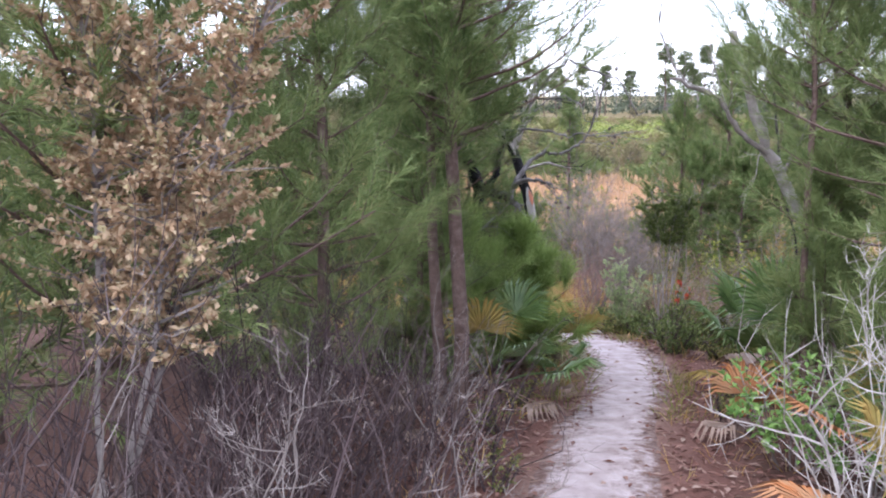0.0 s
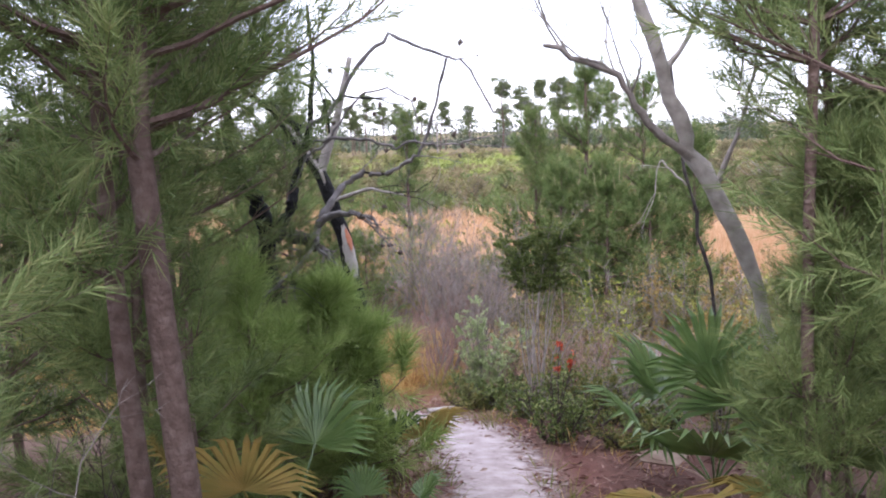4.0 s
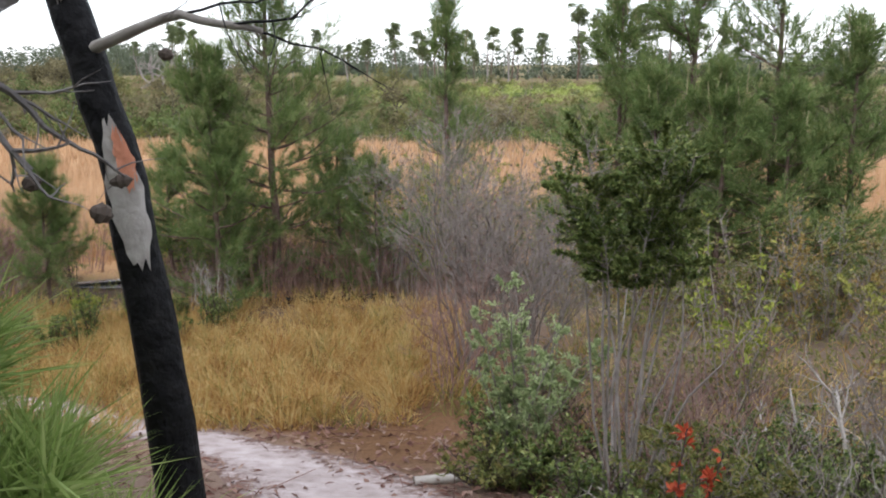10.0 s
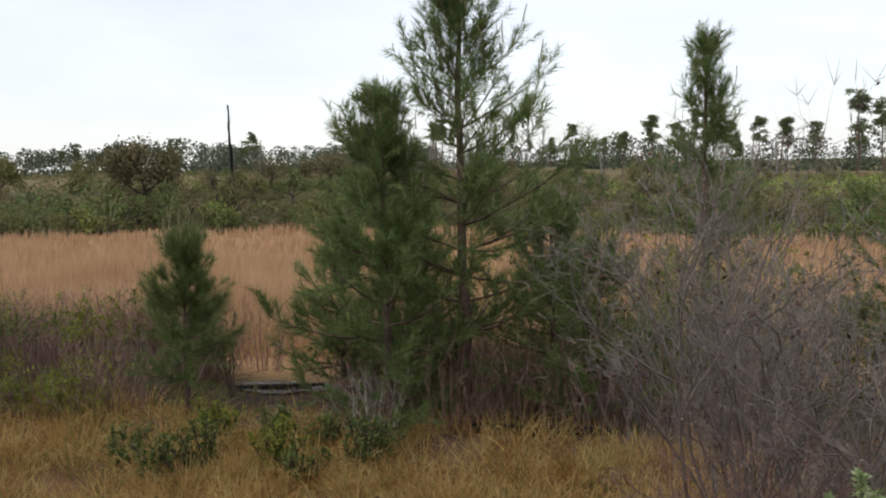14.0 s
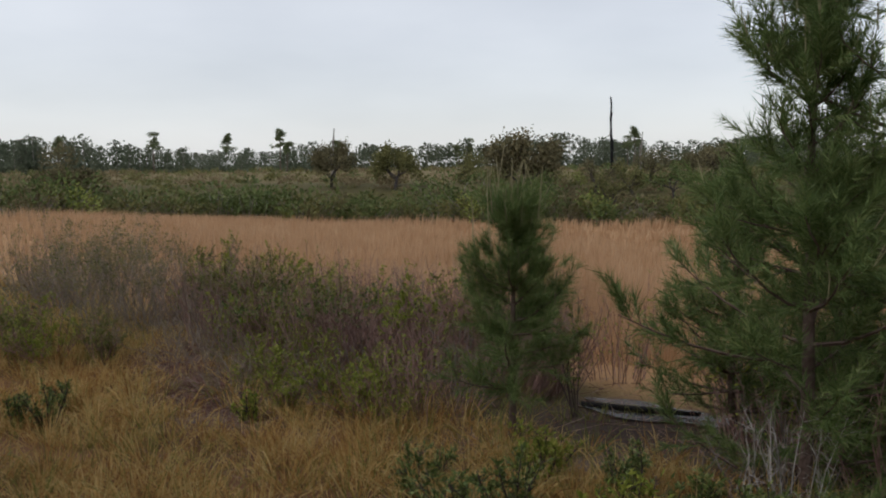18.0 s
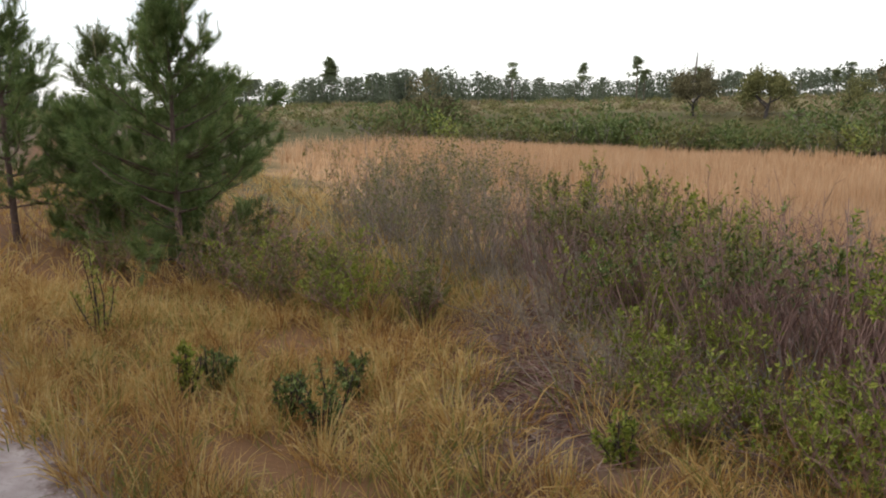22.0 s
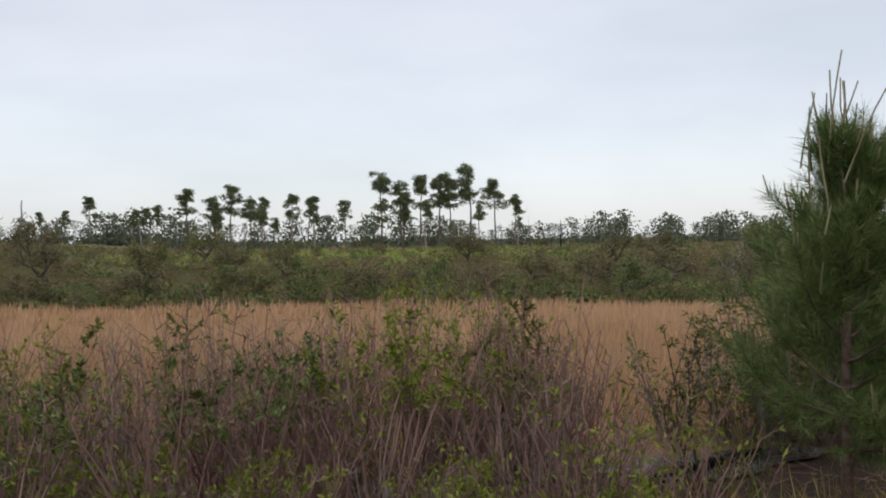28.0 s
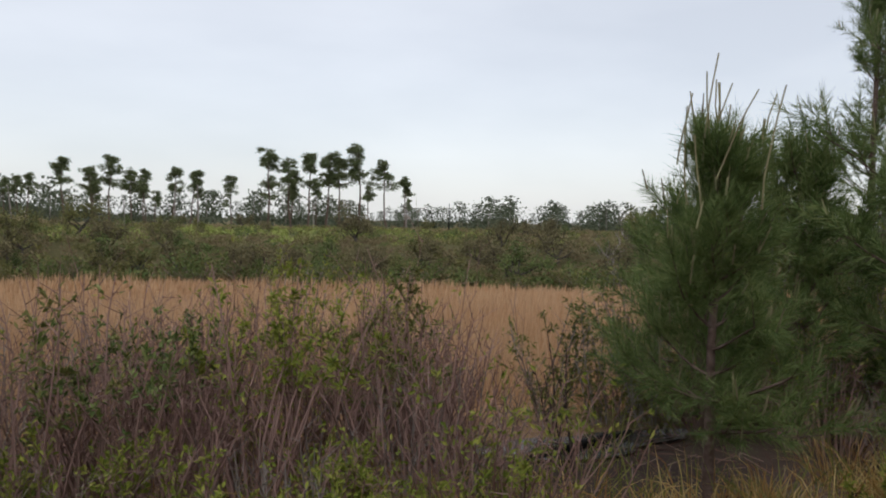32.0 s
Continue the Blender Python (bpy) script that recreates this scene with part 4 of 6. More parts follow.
pine("pine_tree", "bushy young pine with lush green needles", (-2.2, -0.4), 3.9, 1.2, 24, 0.12, 1.8, M_NEEDLE_BRIGHT, width=0.003, bare=0.2, candles=4)
pine("pine_tree", "tall dark pine behind the thicket", (-2.6, 3.2), 3.8, 1.2, 25, 0.12, 1.1, M_NEEDLE_DULL, candles=0, width=0.006)
pine("pine_tree", "brown-trunked pine beside the burnt tree", (-1.42, 3.05), 5.6, 1.3, 26, 0.12, 1.7, M_NEEDLE_BRIGHT, bare=0.43, candles=0, limbs=1.6, width=0.0034, trunk_r=0.055)
pine("pine_tree", "young pine leaning over the trail edge", (1.25, 2.4), 4.6, 0.95, 27, 0.12, 2.0, M_NEEDLE_BRIGHT, width=0.003, trunk_r=0.03, limbs=1.5, bare=0.46, candles=5)
pine("pine_tree", "tall young pine overhanging the palmettos", (2.25, 3.0), 4.2, 0.95, 34, 0.12, 1.2, bare=0.2, candles=4)
pine("pine_tree", "young pine screening the dead tree", (1.65, 3.3), 4.9, 1.0, 36, 0.12, 1.6, M_NEEDLE_BRIGHT, bare=0.4, candles=2, limbs=1.5, trunk_r=0.032, width=0.0035)
pine("pine_tree", "young pine shading the trail", (1.95, 1.7), 5.4, 1.5, 35, 0.12, 1.6, M_NEEDLE_BRIGHT, bare=0.22, candles=4, limbs=1.3, width=0.0032)
pine("pine_tree", "grey-green pine beyond the palmettos", (3.0, 4.6), 4.2, 1.2, 28, 0.11, 1.1, M_NEEDLE_DULL, bare=0.2, candles=0, width=0.006)
pine("pine_tree", "young pine hugging the trail side", (1.3, 0.6), 1.9, 0.45, 29, 0.12, 1.3, M_NEEDLE_BRIGHT, bare=0.12, candles=6)
pine("pine_sapling", "low lush pine sapling before the charred trunk", (-0.92, 4.65), 1.25, 0.78, 30, 0.2, 1.1, M_NEEDLE_LUSH, width=0.0055, bare=0.02, candles=4, trunk_r=0.022)
pine("pine_tree", "low bushy pine under the taller ones", (-1.55, 2.95), 2.3, 0.6, 41, 0.12, 1.8, M_NEEDLE_BRIGHT, bare=0.05, candles=0, width=0.0032)
pine("pine_tree", "dark pine overhanging the burnt trees", (-1.6, 3.85), 5.0, 0.85, 39, 0.12, 1.7, M_NEEDLE, bare=0.35, candles=0, trunk_r=0.04, limbs=2.0, taper=2.5)
pine("pine_tree", "low young pine beside the palmettos", (1.32, 2.45), 1.9, 0.4, 42, 0.11, 1.8, M_NEEDLE_BRIGHT, bare=0.2, candles=0, width=0.003)
pine("pine_tree", "low young pine beside the palmettos", (1.78, 3.35), 2.2, 0.42, 43, 0.11, 1.8, M_NEEDLE_BRIGHT, bare=0.2, candles=0, width=0.003)
pine("pine_tree", "dark pine behind the burnt trees", (-1.8, 4.3), 3.8, 1.1, 37, 0.12, 1.4, M_NEEDLE_DULL, bare=0.1, candles=0)
pine("pine_sapling", "low lush pine sapling under the pines", (-1.3, 4.15), 1.45, 0.7, 38, 0.16, 1.6, M_NEEDLE_LUSH, width=0.0034, bare=0.02, candles=2, trunk_r=0.02)
pine("pine_sapling", "low lush pine sapling beside the trail", (-1.35, 4.9), 1.25, 0.65, 31, 0.13, 1.5, M_NEEDLE_LUSH, bare=0.02, candles=2, trunk_r=0.02)
FILL = [pine("pine_tree", "dark pine in the woods beside the trail", (-3.9, 1.0), 3.8, 1.3, 32, 0.17, 0.42, M_NEEDLE_DULL, bare=0.15, candles=0, width=0.015, group="woods pines", limbs=0.55),
        pine("pine_tree", "dark pine in the woods beside the trail", (3.6, 1.4), 3.4, 1.3, 33, 0.17, 0.42, M_NEEDLE, bare=0.1, candles=0, width=0.015, group="woods pines", limbs=0.55)]


def set_copy(ob, x, y, s, turn, sink=0.05):
    return copy_thing(ob, Matrix.Translation((x, y, float(ground_z(x, y)) - sink)) @ Matrix.Rotation(turn, 4, "Z") @ Matrix.Scale(s, 4))


for k, (x, y, s) in enumerate([(-3.3, 2.6, 0.9), (-3.4, 4.3, 0.95), (-2.3, 4.9, 0.75), (-4.6, 3.4, 1.1), (-3.2, -0.6, 0.9), (-5.2, 0.2, 1.1), (-5.4, 5.2, 1.1), (-3.6, 6.0, 0.8), (2.7, 3.4, 0.85), (2.6, 0.8, 0.85), (4.4, 3.0, 1.1), (4.6, 5.6, 1.0),
                               (2.5, -0.7, 0.8), (5.6, 1.2, 1.1), (-6.6, 4.0, 1.15)]):
    set_copy(FILL[k % 2], x, y, s, k * 2.4)

leafy("turkey_oak", "small oak holding tan autumn leaves", (-2.2, -1.0), 3.6, 0.8, 40, M_TANLEAF, M_GREYBARK, 24000, (0.034, 0.022), 5, 0.44, "tree", upright=0.7, trunk=0.017, branchy=44, clump=2.5)
for k, (x, y, h) in enumerate([(-1.25, -1.4, 1.1), (-1.5, -0.5, 1.2), (-1.2, 0.3, 1.0), (-1.8, 0.6, 1.2), (-2.0, 0.2, 1.4), (-1.05, 1.1, 0.8), (-1.9, 1.4, 1.2), (-1.6, 2.8, 1.0), (-2.4, -1.8, 1.3), (-1.1, -0.1, 0.9), (-1.35, -2.0, 1.1), (-2.6, 1.0, 1.3), (-2.9, 2.4, 1.2), (-2.3, 2.2, 1.1), (-2.1, 4.2, 1.0), (-1.6, -1.5, 1.4), (-1.9, -0.9, 1.5), (-1.35, -0.8, 1.2), (-1.7, -2.2, 1.4), (-2.3, -1.3, 1.5), (-2.0, -2.6, 1.4), (1.5, 1.3, 0.9), (2.1, 1.2, 1.0), (2.3, 2.8, 0.9), (2.7, 2.0, 1.1), (-1.9, 5.3, 0.8), (-1.6, 6.1, 0.8)]):
    twiggy("bare_bush", "tangled dark leafless undergrowth bush", (x, y), h, 0.55, 60 + k, M_DARKTWIG, 26, 5, group="undergrowth", lean=0.9, r=0.005)
for k, (x, y, h) in enumerate([(1.2, 0.0, 1.35), (1.45, -0.5, 1.4), (1.3, -0.9, 1.1)]):
    twiggy("bare_bush", "bleached leafless branches leaning over the trail", (x, y), h, 0.5, 80 + k, M_DEADWOOD, 11, 8, lean=0.9, r=0.006, group="bleached branches")
for k, (x, y, h) in enumerate([(0.92, -1.05, 1.55), (1.15, -1.6, 1.3)]):
    bare_shrub("dead_shrub", "bleached dead shrub with crooked white branches", (x, y), h, 0.6, 84 + k, M_DEADWOOD, 5, 0.011, 3, 3, (-0.2, 0), group="dead shrubs", spread=0.6)
for k, (x, y, h) in enumerate([(-1.15, -1.3, 1.2), (-1.5, -0.2, 1.3), (-1.3, -2.0, 1.0), (-1.9, -1.5, 1.3), (-1.2, 0.6, 1.0)]):
    bare_shrub("bare_bush", "crooked grey leafless bush in the dark undergrowth", (x, y), h, 0.6, 320 + k, M_DARKTWIG if k % 2 else M_GREYTWIG, 5, 0.008, 3, 3, group="crooked undergrowth", spread=0.6)
leafy("green_shrub", "bright green leafy shrub beside the trail", (0.95, 1.35), 0.75, 0.38, 90, M_LIMELEAF, M_GREYTWIG, 900, (0.055, 0.028), 10)
leafy("green_shrub", "bright green leafy shrub beside the trail", (1.25, 0.9), 0.6, 0.35, 91, M_LIMELEAF, M_GREYTWIG, 700, (0.055, 0.028), 8)
for k, (x, y) in enumerate([(-0.75, 0.7), (-0.8, 1.9), (-0.75, 2.8), (0.75, 2.5), (0.8, 3.3), (-0.9, -0.7)]):
    leafy("low_shrub", "low grey-green weed at the trail edge", (x, y), 0.32, 0.2, 95 + k, M_OLIVELEAF, M_DARKTWIG, 260, (0.035, 0.014), 7, 0.2, group="trail edge weeds")

G, Y, D, W = M_PALM, M_PALMYEL, M_PALMDEAD, M_PALMGREY
palmetto("green saw palmetto with stiff fans", (1.38, 4.1), 3, [(20, 60, G), (80, 70, G), (140, 55, G), (200, 40, G), (250, 35, G), (310, 50, G), (225, 8, Y), (270, 65, G)], 0.55, 0.55)
palmetto("green saw palmetto with a yellowing fan", (1.95, 3.6), 4, [(100, 60, G), (180, 40, G), (240, 45, G), (300, 60, G), (210, 15, Y)], 0.5, 0.5)
palmetto("saw palmetto with a yellowing fan", (-0.95, 2.75), 5, [(260, 60, Y), (300, 35, G), (200, 55, Y), (60, 60, G), (330, 20, G)], 0.34, 0.6)
palmetto("small green saw palmetto at the trail edge", (-0.55, 3.25), 6, [(20, 40, G), (120, 50, G), (260, 40, G), (310, 25, G)], 0.2, 0.24)
palmetto("dead orange saw palmetto fan", (0.78, 2.1), 7, [(265, 72, D), (300, 40, D)], 0.34, 0.2, 1)
palmetto("yellowing saw palmetto with rusty dead fans", (1.15, -0.1), 8, [(150, 62, Y), (200, 10, D), (240, 5, D), (170, 14, D), (290, 15, W)], 0.4, 0.4, 3)
palmetto("yellow saw palmetto beside the trail", (1.45, 0.9), 9, [(140, 62, Y), (190, 30, D), (250, 60, G)], 0.36, 0.5, 1)
palmetto("pale withering saw palmetto", (-1.4, 1.6), 10, [(240, 50, W), (300, 40, W), (200, 20, W)], 0.3, 0.22, 2)
palmetto("saw palmetto under the burnt tree", (-0.55, 4.85), 11, [(280, 55, G), (330, 45, Y), (230, 50, G), (20, 35, Y)], 0.36, 0.3, 3)
palmetto("withered saw palmetto under the burnt tree", (-1.25, 5.3), 12, [(300, 30, W), (250, 10, W), (200, 40, W), (340, 50, W)], 0.4, 0.35, 3)

# ---- burnt trees ----


def charred_tree():
    at = (-0.68, 5.5)
    t = dead_tree("charred_tree", "leaning pine trunk charred black by fire with bare wood showing", at,
                  [([(0, 0, 0), (-0.04, 0.04, 0.7), (-0.13, 0.12, 1.35), (-0.21, 0.17, 1.8), (-0.38, 0.24, 2.3), (-0.72, 0.3, 2.8)], 0.074, 0.046),
                   ([(-0.36, 0.24, 2.3), (-0.24, 0.2, 2.6), (-0.1, 0.15, 3.1)], 0.04, 0.02),
                   ([(-0.32, 0.2, 2.05), (0.0, 0.1, 2.15), (0.25, 0.0, 2.1)], 0.018, 0.008),
                   ([(-0.5, 0.25, 2.6), (-0.9, 0.2, 2.9), (-1.2, 0.1, 3.3)], 0.03, 0.012)], 130, [M_CHAR, M_DEADWOOD, M_DEADWOOD, M_CHAR], rough=0.03)
    g = Geo()
    for k, (z0, z1, a0, wid) in enumerate([(1.5, 1.88, -1.15, 0.8), (1.7, 1.86, -0.95, 0.4), (2.2, 2.75, -1.3, 0.4)]):
        rows = 13
        v, f = [], []
        for i in range(rows):
            z = z0 + (z1 - z0) * i / (rows - 1)
            cx, cy = np.interp(z, (0.7, 1.35, 1.8, 2.3, 2.8), (-0.04, -0.13, -0.21, -0.38, -0.72)), np.interp(z, (0.7, 1.35, 1.8, 2.3, 2.8), (0.04, 0.12, 0.17, 0.24, 0.3))
            r = np.interp(z, (0, 0.7, 1.35, 1.8, 2.3, 2.8), (0.074, 0.0684, 0.0628, 0.0572, 0.0516, 0.046)) * (1.24 if k == 1 else 1.17)
            w = wid * math.sin(math.pi * (0.12 + 0.8 * i / (rows - 1)))
            lo, hi = -w * (0.95 + 0.12 * math.sin(i * 2.1 + k)), w * (0.95 + 0.14 * math.sin(i * 1.7 + 2 + k))
            for j in range(5):
                a = a0 + lo + (hi - lo) * j / 4
                v.append((cx + r * math.cos(a), cy + r * math.sin(a), z + 0.02 * math.sin(9 * j + k)))
        for i in range(rows - 1):
            for j in range(4):
                p = i * 5 + j
                f += [(p, p + 1, p + 6), (p, p + 6, p + 5)]
        h = Geo()
        h.add(v, f)
        part("bare_wood", h, M_ORANGEWOOD if k == 1 else M_DEADWOOD, t, "orange scorched wood" if k == 1 else "bleached bare wood", True)


M_ORANGEWOOD = material("orange_scorched_wood", [(0.42, 0.16, 0.09), (0.6, 0.27, 0.17)], 0.8, scale=14, bump=0.4, island=False)
charred_tree()
dead_tree("burnt_tree", "gnarled forked tree blackened by fire, its dead limbs hung with cones", (-1.3, 4.95),
          [([(0, 0, 0), (-0.05, 0.02, 0.9), (-0.04, 0.05, 1.8), (-0.09, 0.05, 2.03), (-0.14, -0.05, 2.14), (-0.15, -0.15, 2.27), (-0.2, -0.2, 2.6), (-0.14, -0.22, 2.95), (-0.2, -0.2, 3.3)], 0.078, 0.012),
           ([(0.0, 0.05, 1.82), (0.1, 0.05, 1.92), (0.15, 0.1, 2.03), (0.16, 0.15, 2.15), (0.21, 0.15, 2.28), (0.25, 0.15, 2.42), (0.32, 0.15, 2.85), (0.3, 0.18, 3.3)], 0.044, 0.01),
           ([(-0.02, 0.05, 1.8), (0.08, 0.02, 1.81), (0.15, 0.0, 1.79), (0.22, -0.03, 1.78), (0.3, -0.05, 1.73)], 0.042, 0.044),
           ([(0.29, -0.05, 1.72), (0.33, 0.05, 1.91), (0.42, 0.15, 2.04), (0.49, 0.25, 2.12), (0.6, 0.25, 2.18), (0.75, 0.25, 2.17), (0.88, 0.25, 2.22), (0.99, 0.25, 2.3), (1.06, 0.25, 2.41), (1.13, 0.2, 2.66), (1.2, 0.1, 2.92)], 0.026, 0.008),
           ([(0.32, 0.0, 1.86), (0.41, -0.05, 1.93), (0.56, -0.2, 1.945), (0.71, -0.35, 1.92)], 0.028, 0.015),
           ([(0.22, 0.12, 2.4), (0.31, 0.05, 2.41), (0.5, 0.0, 2.42), (0.67, -0.05, 2.41), (0.84, -0.05, 2.35), (0.96, -0.05, 2.38), (1.1, -0.05, 2.35), (1.24, -0.05, 2.36), (1.44, -0.05, 2.4)], 0.013, 0.006),
           ([(0.26, 0.15, 2.5), (0.43, 0.05, 2.6), (0.65, 0.05, 2.92), (0.84, 0.05, 3.08), (1.01, 0.05, 3.0), (1.14, 0.05, 2.95), (1.31, 0.05, 2.9), (1.39, 0.05, 2.77), (1.5, 0.05, 2.55)], 0.016, 0.006),
           ([(0.24, 0.15, 2.3), (0.39, 0.15, 2.4), (0.53, 0.15, 2.6), (0.64, 0.15, 2.71), (0.81, 0.15, 2.74), (0.95, 0.15, 2.66), (1.01, 0.15, 2.49)], 0.011, 0.004),
           ([(0.28, -0.06, 1.72), (0.2, -0.25, 1.62), (0.0, -0.45, 1.45), (-0.05, -0.5, 1.2)], 0.018, 0.008),
           ([(-0.02, 0.0, 1.0), (-0.25, -0.1, 1.1), (-0.4, -0.2, 0.8)], 0.016, 0.006)], 131,
          [M_CHAR, M_CHAR, M_CHARGREY, M_GREYLIMB, M_GREYLIMB, M_GREYLIMB, M_GREYLIMB, M_GREYLIMB, M_GREYLIMB, M_GREYLIMB], cones=30, twig=3, kids=4, rough=0.1, twig_len=0.2)
dead_tree("dead_oak", "leaning bleached dead tree over the palmettos", (1.95, 3.95),
          [([(0, 0, 0), (-0.15, 0.02, 0.6), (-0.45, 0.05, 1.6), (-0.72, 0.1, 2.1), (-0.88, 0.1, 2.55), (-1.05, 0.1, 3.1)], 0.06, 0.038),
           ([(-0.72, 0.1, 2.08), (-0.98, 0.05, 2.29), (-1.15, 0.05, 2.56), (-1.55, 0.0, 2.72)], 0.027, 0.014),
           ([(-0.6, 0.08, 1.9), (-0.4, 0.2, 2.3), (-0.25, 0.3, 2.8)], 0.018, 0.006),
           ([(-0.88, 0.1, 2.55), (-0.65, 0.1, 2.9), (-0.5, 0.1, 3.3)], 0.018, 0.006)], 132, [M_DEADWOOD, M_GREYBARK, M_GREYBARK, M_DEADWOOD], twig=3, kids=6, twig_len=0.42)
dead_tree("dead_snag", "slim dead stem with black and white bark", (1.98, 5.7),
          [([(0, 0, 0), (-0.12, 0, 1.4), (-0.32, 0, 2.2), (-0.42, 0, 3.0)], 0.014, 0.012), ([(-0.3, 0, 2.1), (-0.5, 0, 2.3), (-0.55, 0, 2.0)], 0.01, 0.004)], 133, [M_CHARGREY, M_DEADWOOD], twig=2)
dead_tree("dead_snag", "slim white dead trunk", (2.95, 6.1), [([(0, 0, 0), (-0.05, 0, 1.0), (-0.12, 0.05, 2.2)], 0.04, 0.025), ([(-0.1, 0, 1.6), (-0.4, 0, 2.1)], 0.015, 0.006)], 134, M_DEADWOOD, twig=2)

leafy("green_shrub", "dark green broad-leaved shrub between the burnt trees", (-1.55, 4.65), 1.6, 0.5, 92, M_OAKLEAF, M_GREYTWIG, 3200, (0.05, 0.026), 11, 0.2)

# ---- scrub on the slope ----
leafy("scrub_oak", "rounded dark green scrub oak on bare crooked stems", (0.72, 7.3), 2.15, 0.46, 140, M_OAKLEAF, M_GREYBARK, 36000, (0.026, 0.0125), 14, 0.82, "shrub", 1.1, trunk=0.0095, branchy=26)
leafy("silvery_bush", "pale green silvery bush", (0.27, 8.4), 1.3, 0.27, 141, M_PALELEAF, M_GREYTWIG, 17000, (0.03, 0.012), 13, 0.2, upright=0.9)
leafy("silvery_bush", "pale green silvery bush", (1.0, 6.9), 0.7, 0.4, 142, M_OLIVELEAF, M_GREYTWIG, 5000, (0.032, 0.013), 12, 0.3, upright=0.9)
for k, (x, y, h, r) in enumerate([(0.7, 6.1, 0.7, 0.3), (1.25, 5.9, 0.32, 0.3), (1.0, 6.6, 0.4, 0.35), (1.6, 6.4, 0.35, 0.35), (1.45, 7.4, 0.5, 0.4), (2.0, 5.6, 0.3, 0.3), (2.0, 7.3, 0.4, 0.4), (0.35, 7.9, 0.4, 0.3),
                                  (0.5, 9.2, 0.8, 0.4), (1.35, 6.95, 0.5, 0.35), (0.6, 7.2, 0.5, 0.3), (1.6, 7.9, 0.5, 0.4), (0.9, 7.9, 0.5, 0.4), (0.12, 7.95, 0.42, 0.3), (1.75, 7.3, 0.5, 0.35), (1.9, 8.3, 0.5, 0.4), (0.15, 8.7, 0.5, 0.3)]):
    leafy("low_shrub", "low dark green scrub with small glossy leaves", (x, y), h * (0.72 if k else 1), r, 150 + k, M_OLIVELEAF if k % 4 == 1 else M_OAKLEAF, M_DARKTWIG, 1900, (0.038, 0.018), 13, 0.12, group="low scrub", upright=1.0)
leafy("red_leaved_plant", "upright stem with red leaves", (0.72, 6.1), 1.12, 0.1, 165, M_REDLEAF, M_DARKTWIG, 110, (0.04, 0.018), 2, 0.75, "plant")
bare_shrub("grey_bare_shrub", "dense grey leafless shrub beside the grass", (-0.1, 10.8), 2.25, 0.4, 170, M_GREYTWIG, 24, 0.010, 3, 4, leaf=M_LITTER, count=900, size=(0.03, 0.014), spread=0.38)
bare_shrub("grey_bare_shrub", "smaller grey leafless shrub beside the grass", (0.33, 10.3), 1.65, 0.3, 171, M_GREYTWIG, 16, 0.009, 3, 4, leaf=M_LITTER, count=400, size=(0.028, 0.013), spread=0.5)
for k, (x, y, h) in enumerate([(1.1, 7.6, 0.9), (1.7, 7.0, 0.8), (1.3, 8.2, 0.9), (2.3, 7.8, 0.9), (0.6, 8.4, 0.7)]):
    twiggy("grey_bare_shrub", "knee-high grey leafless scrub on the slope", (x, y), h, 0.45, 190 + k, M_GREYTWIG if k % 2 else M_MAUVETWIG, 34, 7, r=0.0045, lean=0.5, group="leafless scrub")
bare_shrub("grey_bare_shrub", "low mauve leafless shrub beside the grass", (-0.25, 10.15), 1.15, 0.3, 172, M_MAUVETWIG, 14, 0.007, 3, 4)
for k, (x, y, h, r) in enumerate([(2.05, 7.85, 0.55, 0.7), (2.6, 8.2, 0.5, 0.7), (1.3, 7.0, 0.4, 0.6)]):
    bare_shrub("dead_branch_pile", "pile of bleached fallen branches", (x, y), h, r, 175 + k, M_DEADWOOD, 7, 0.014, 2, 4, group="dead branches", spread=0.8, lift=-0.02)
for k, (x, y, h, r) in enumerate([(3.0, 7.2, 1.3, 0.6), (3.5, 8.4, 1.2, 0.6), (2.8, 8.8, 1.0, 0.5), (3.9, 7.4, 1.4, 0.6), (4.3, 9.3, 1.2, 0.7)]):
    leafy("yellowing_shrub", "shrub with yellow and orange leaves", (x, y), h, r, 180 + k, M_ORANGELEAF, M_GREYTWIG, 1100, (0.05, 0.024), 10, 0.3, group="yellowing shrubs")
rng_s = np.random.default_rng(77)
for k in range(64):
    x, y = rng_s.uniform(1.0, 8.0), rng_s.uniform(7.6, 14.5)
    if x < 2.2 and y < 8.6:
        continue
    if k % 2:
        twiggy("scrub_bush", "olive brown scrub bush with fine stems", (x, y), rng_s.uniform(0.7, 1.2), 0.55, 200 + k, M_MAUVETWIG, 24, 4, group="slope scrub", leaf=M_OLIVELEAF, count=420, size=(0.05, 0.02))
    else:
        leafy("scrub_bush", "olive green scrub bush", (x, y), rng_s.uniform(0.6, 1.1), 0.6, 200 + k, M_OLIVELEAF, M_GREYTWIG, 800, (0.055, 0.024), 10, 0.2, group="slope scrub")
leafy("yellowing_shrub", "waist-high shrub with yellow and orange leaves", (2.4, 6.95), 1.3, 0.42, 186, M_ORANGELEAF, M_GREYTWIG, 2600, (0.042, 0.021), 11, 0.3, group="yellowing shrubs")
leafy("scrub_bush", "olive scrub round a dead stem", (1.9, 5.35), 0.85, 0.4, 187, M_OLIVELEAF, M_GREYTWIG, 1500, (0.038, 0.016), 11, 0.1, group="slope scrub")
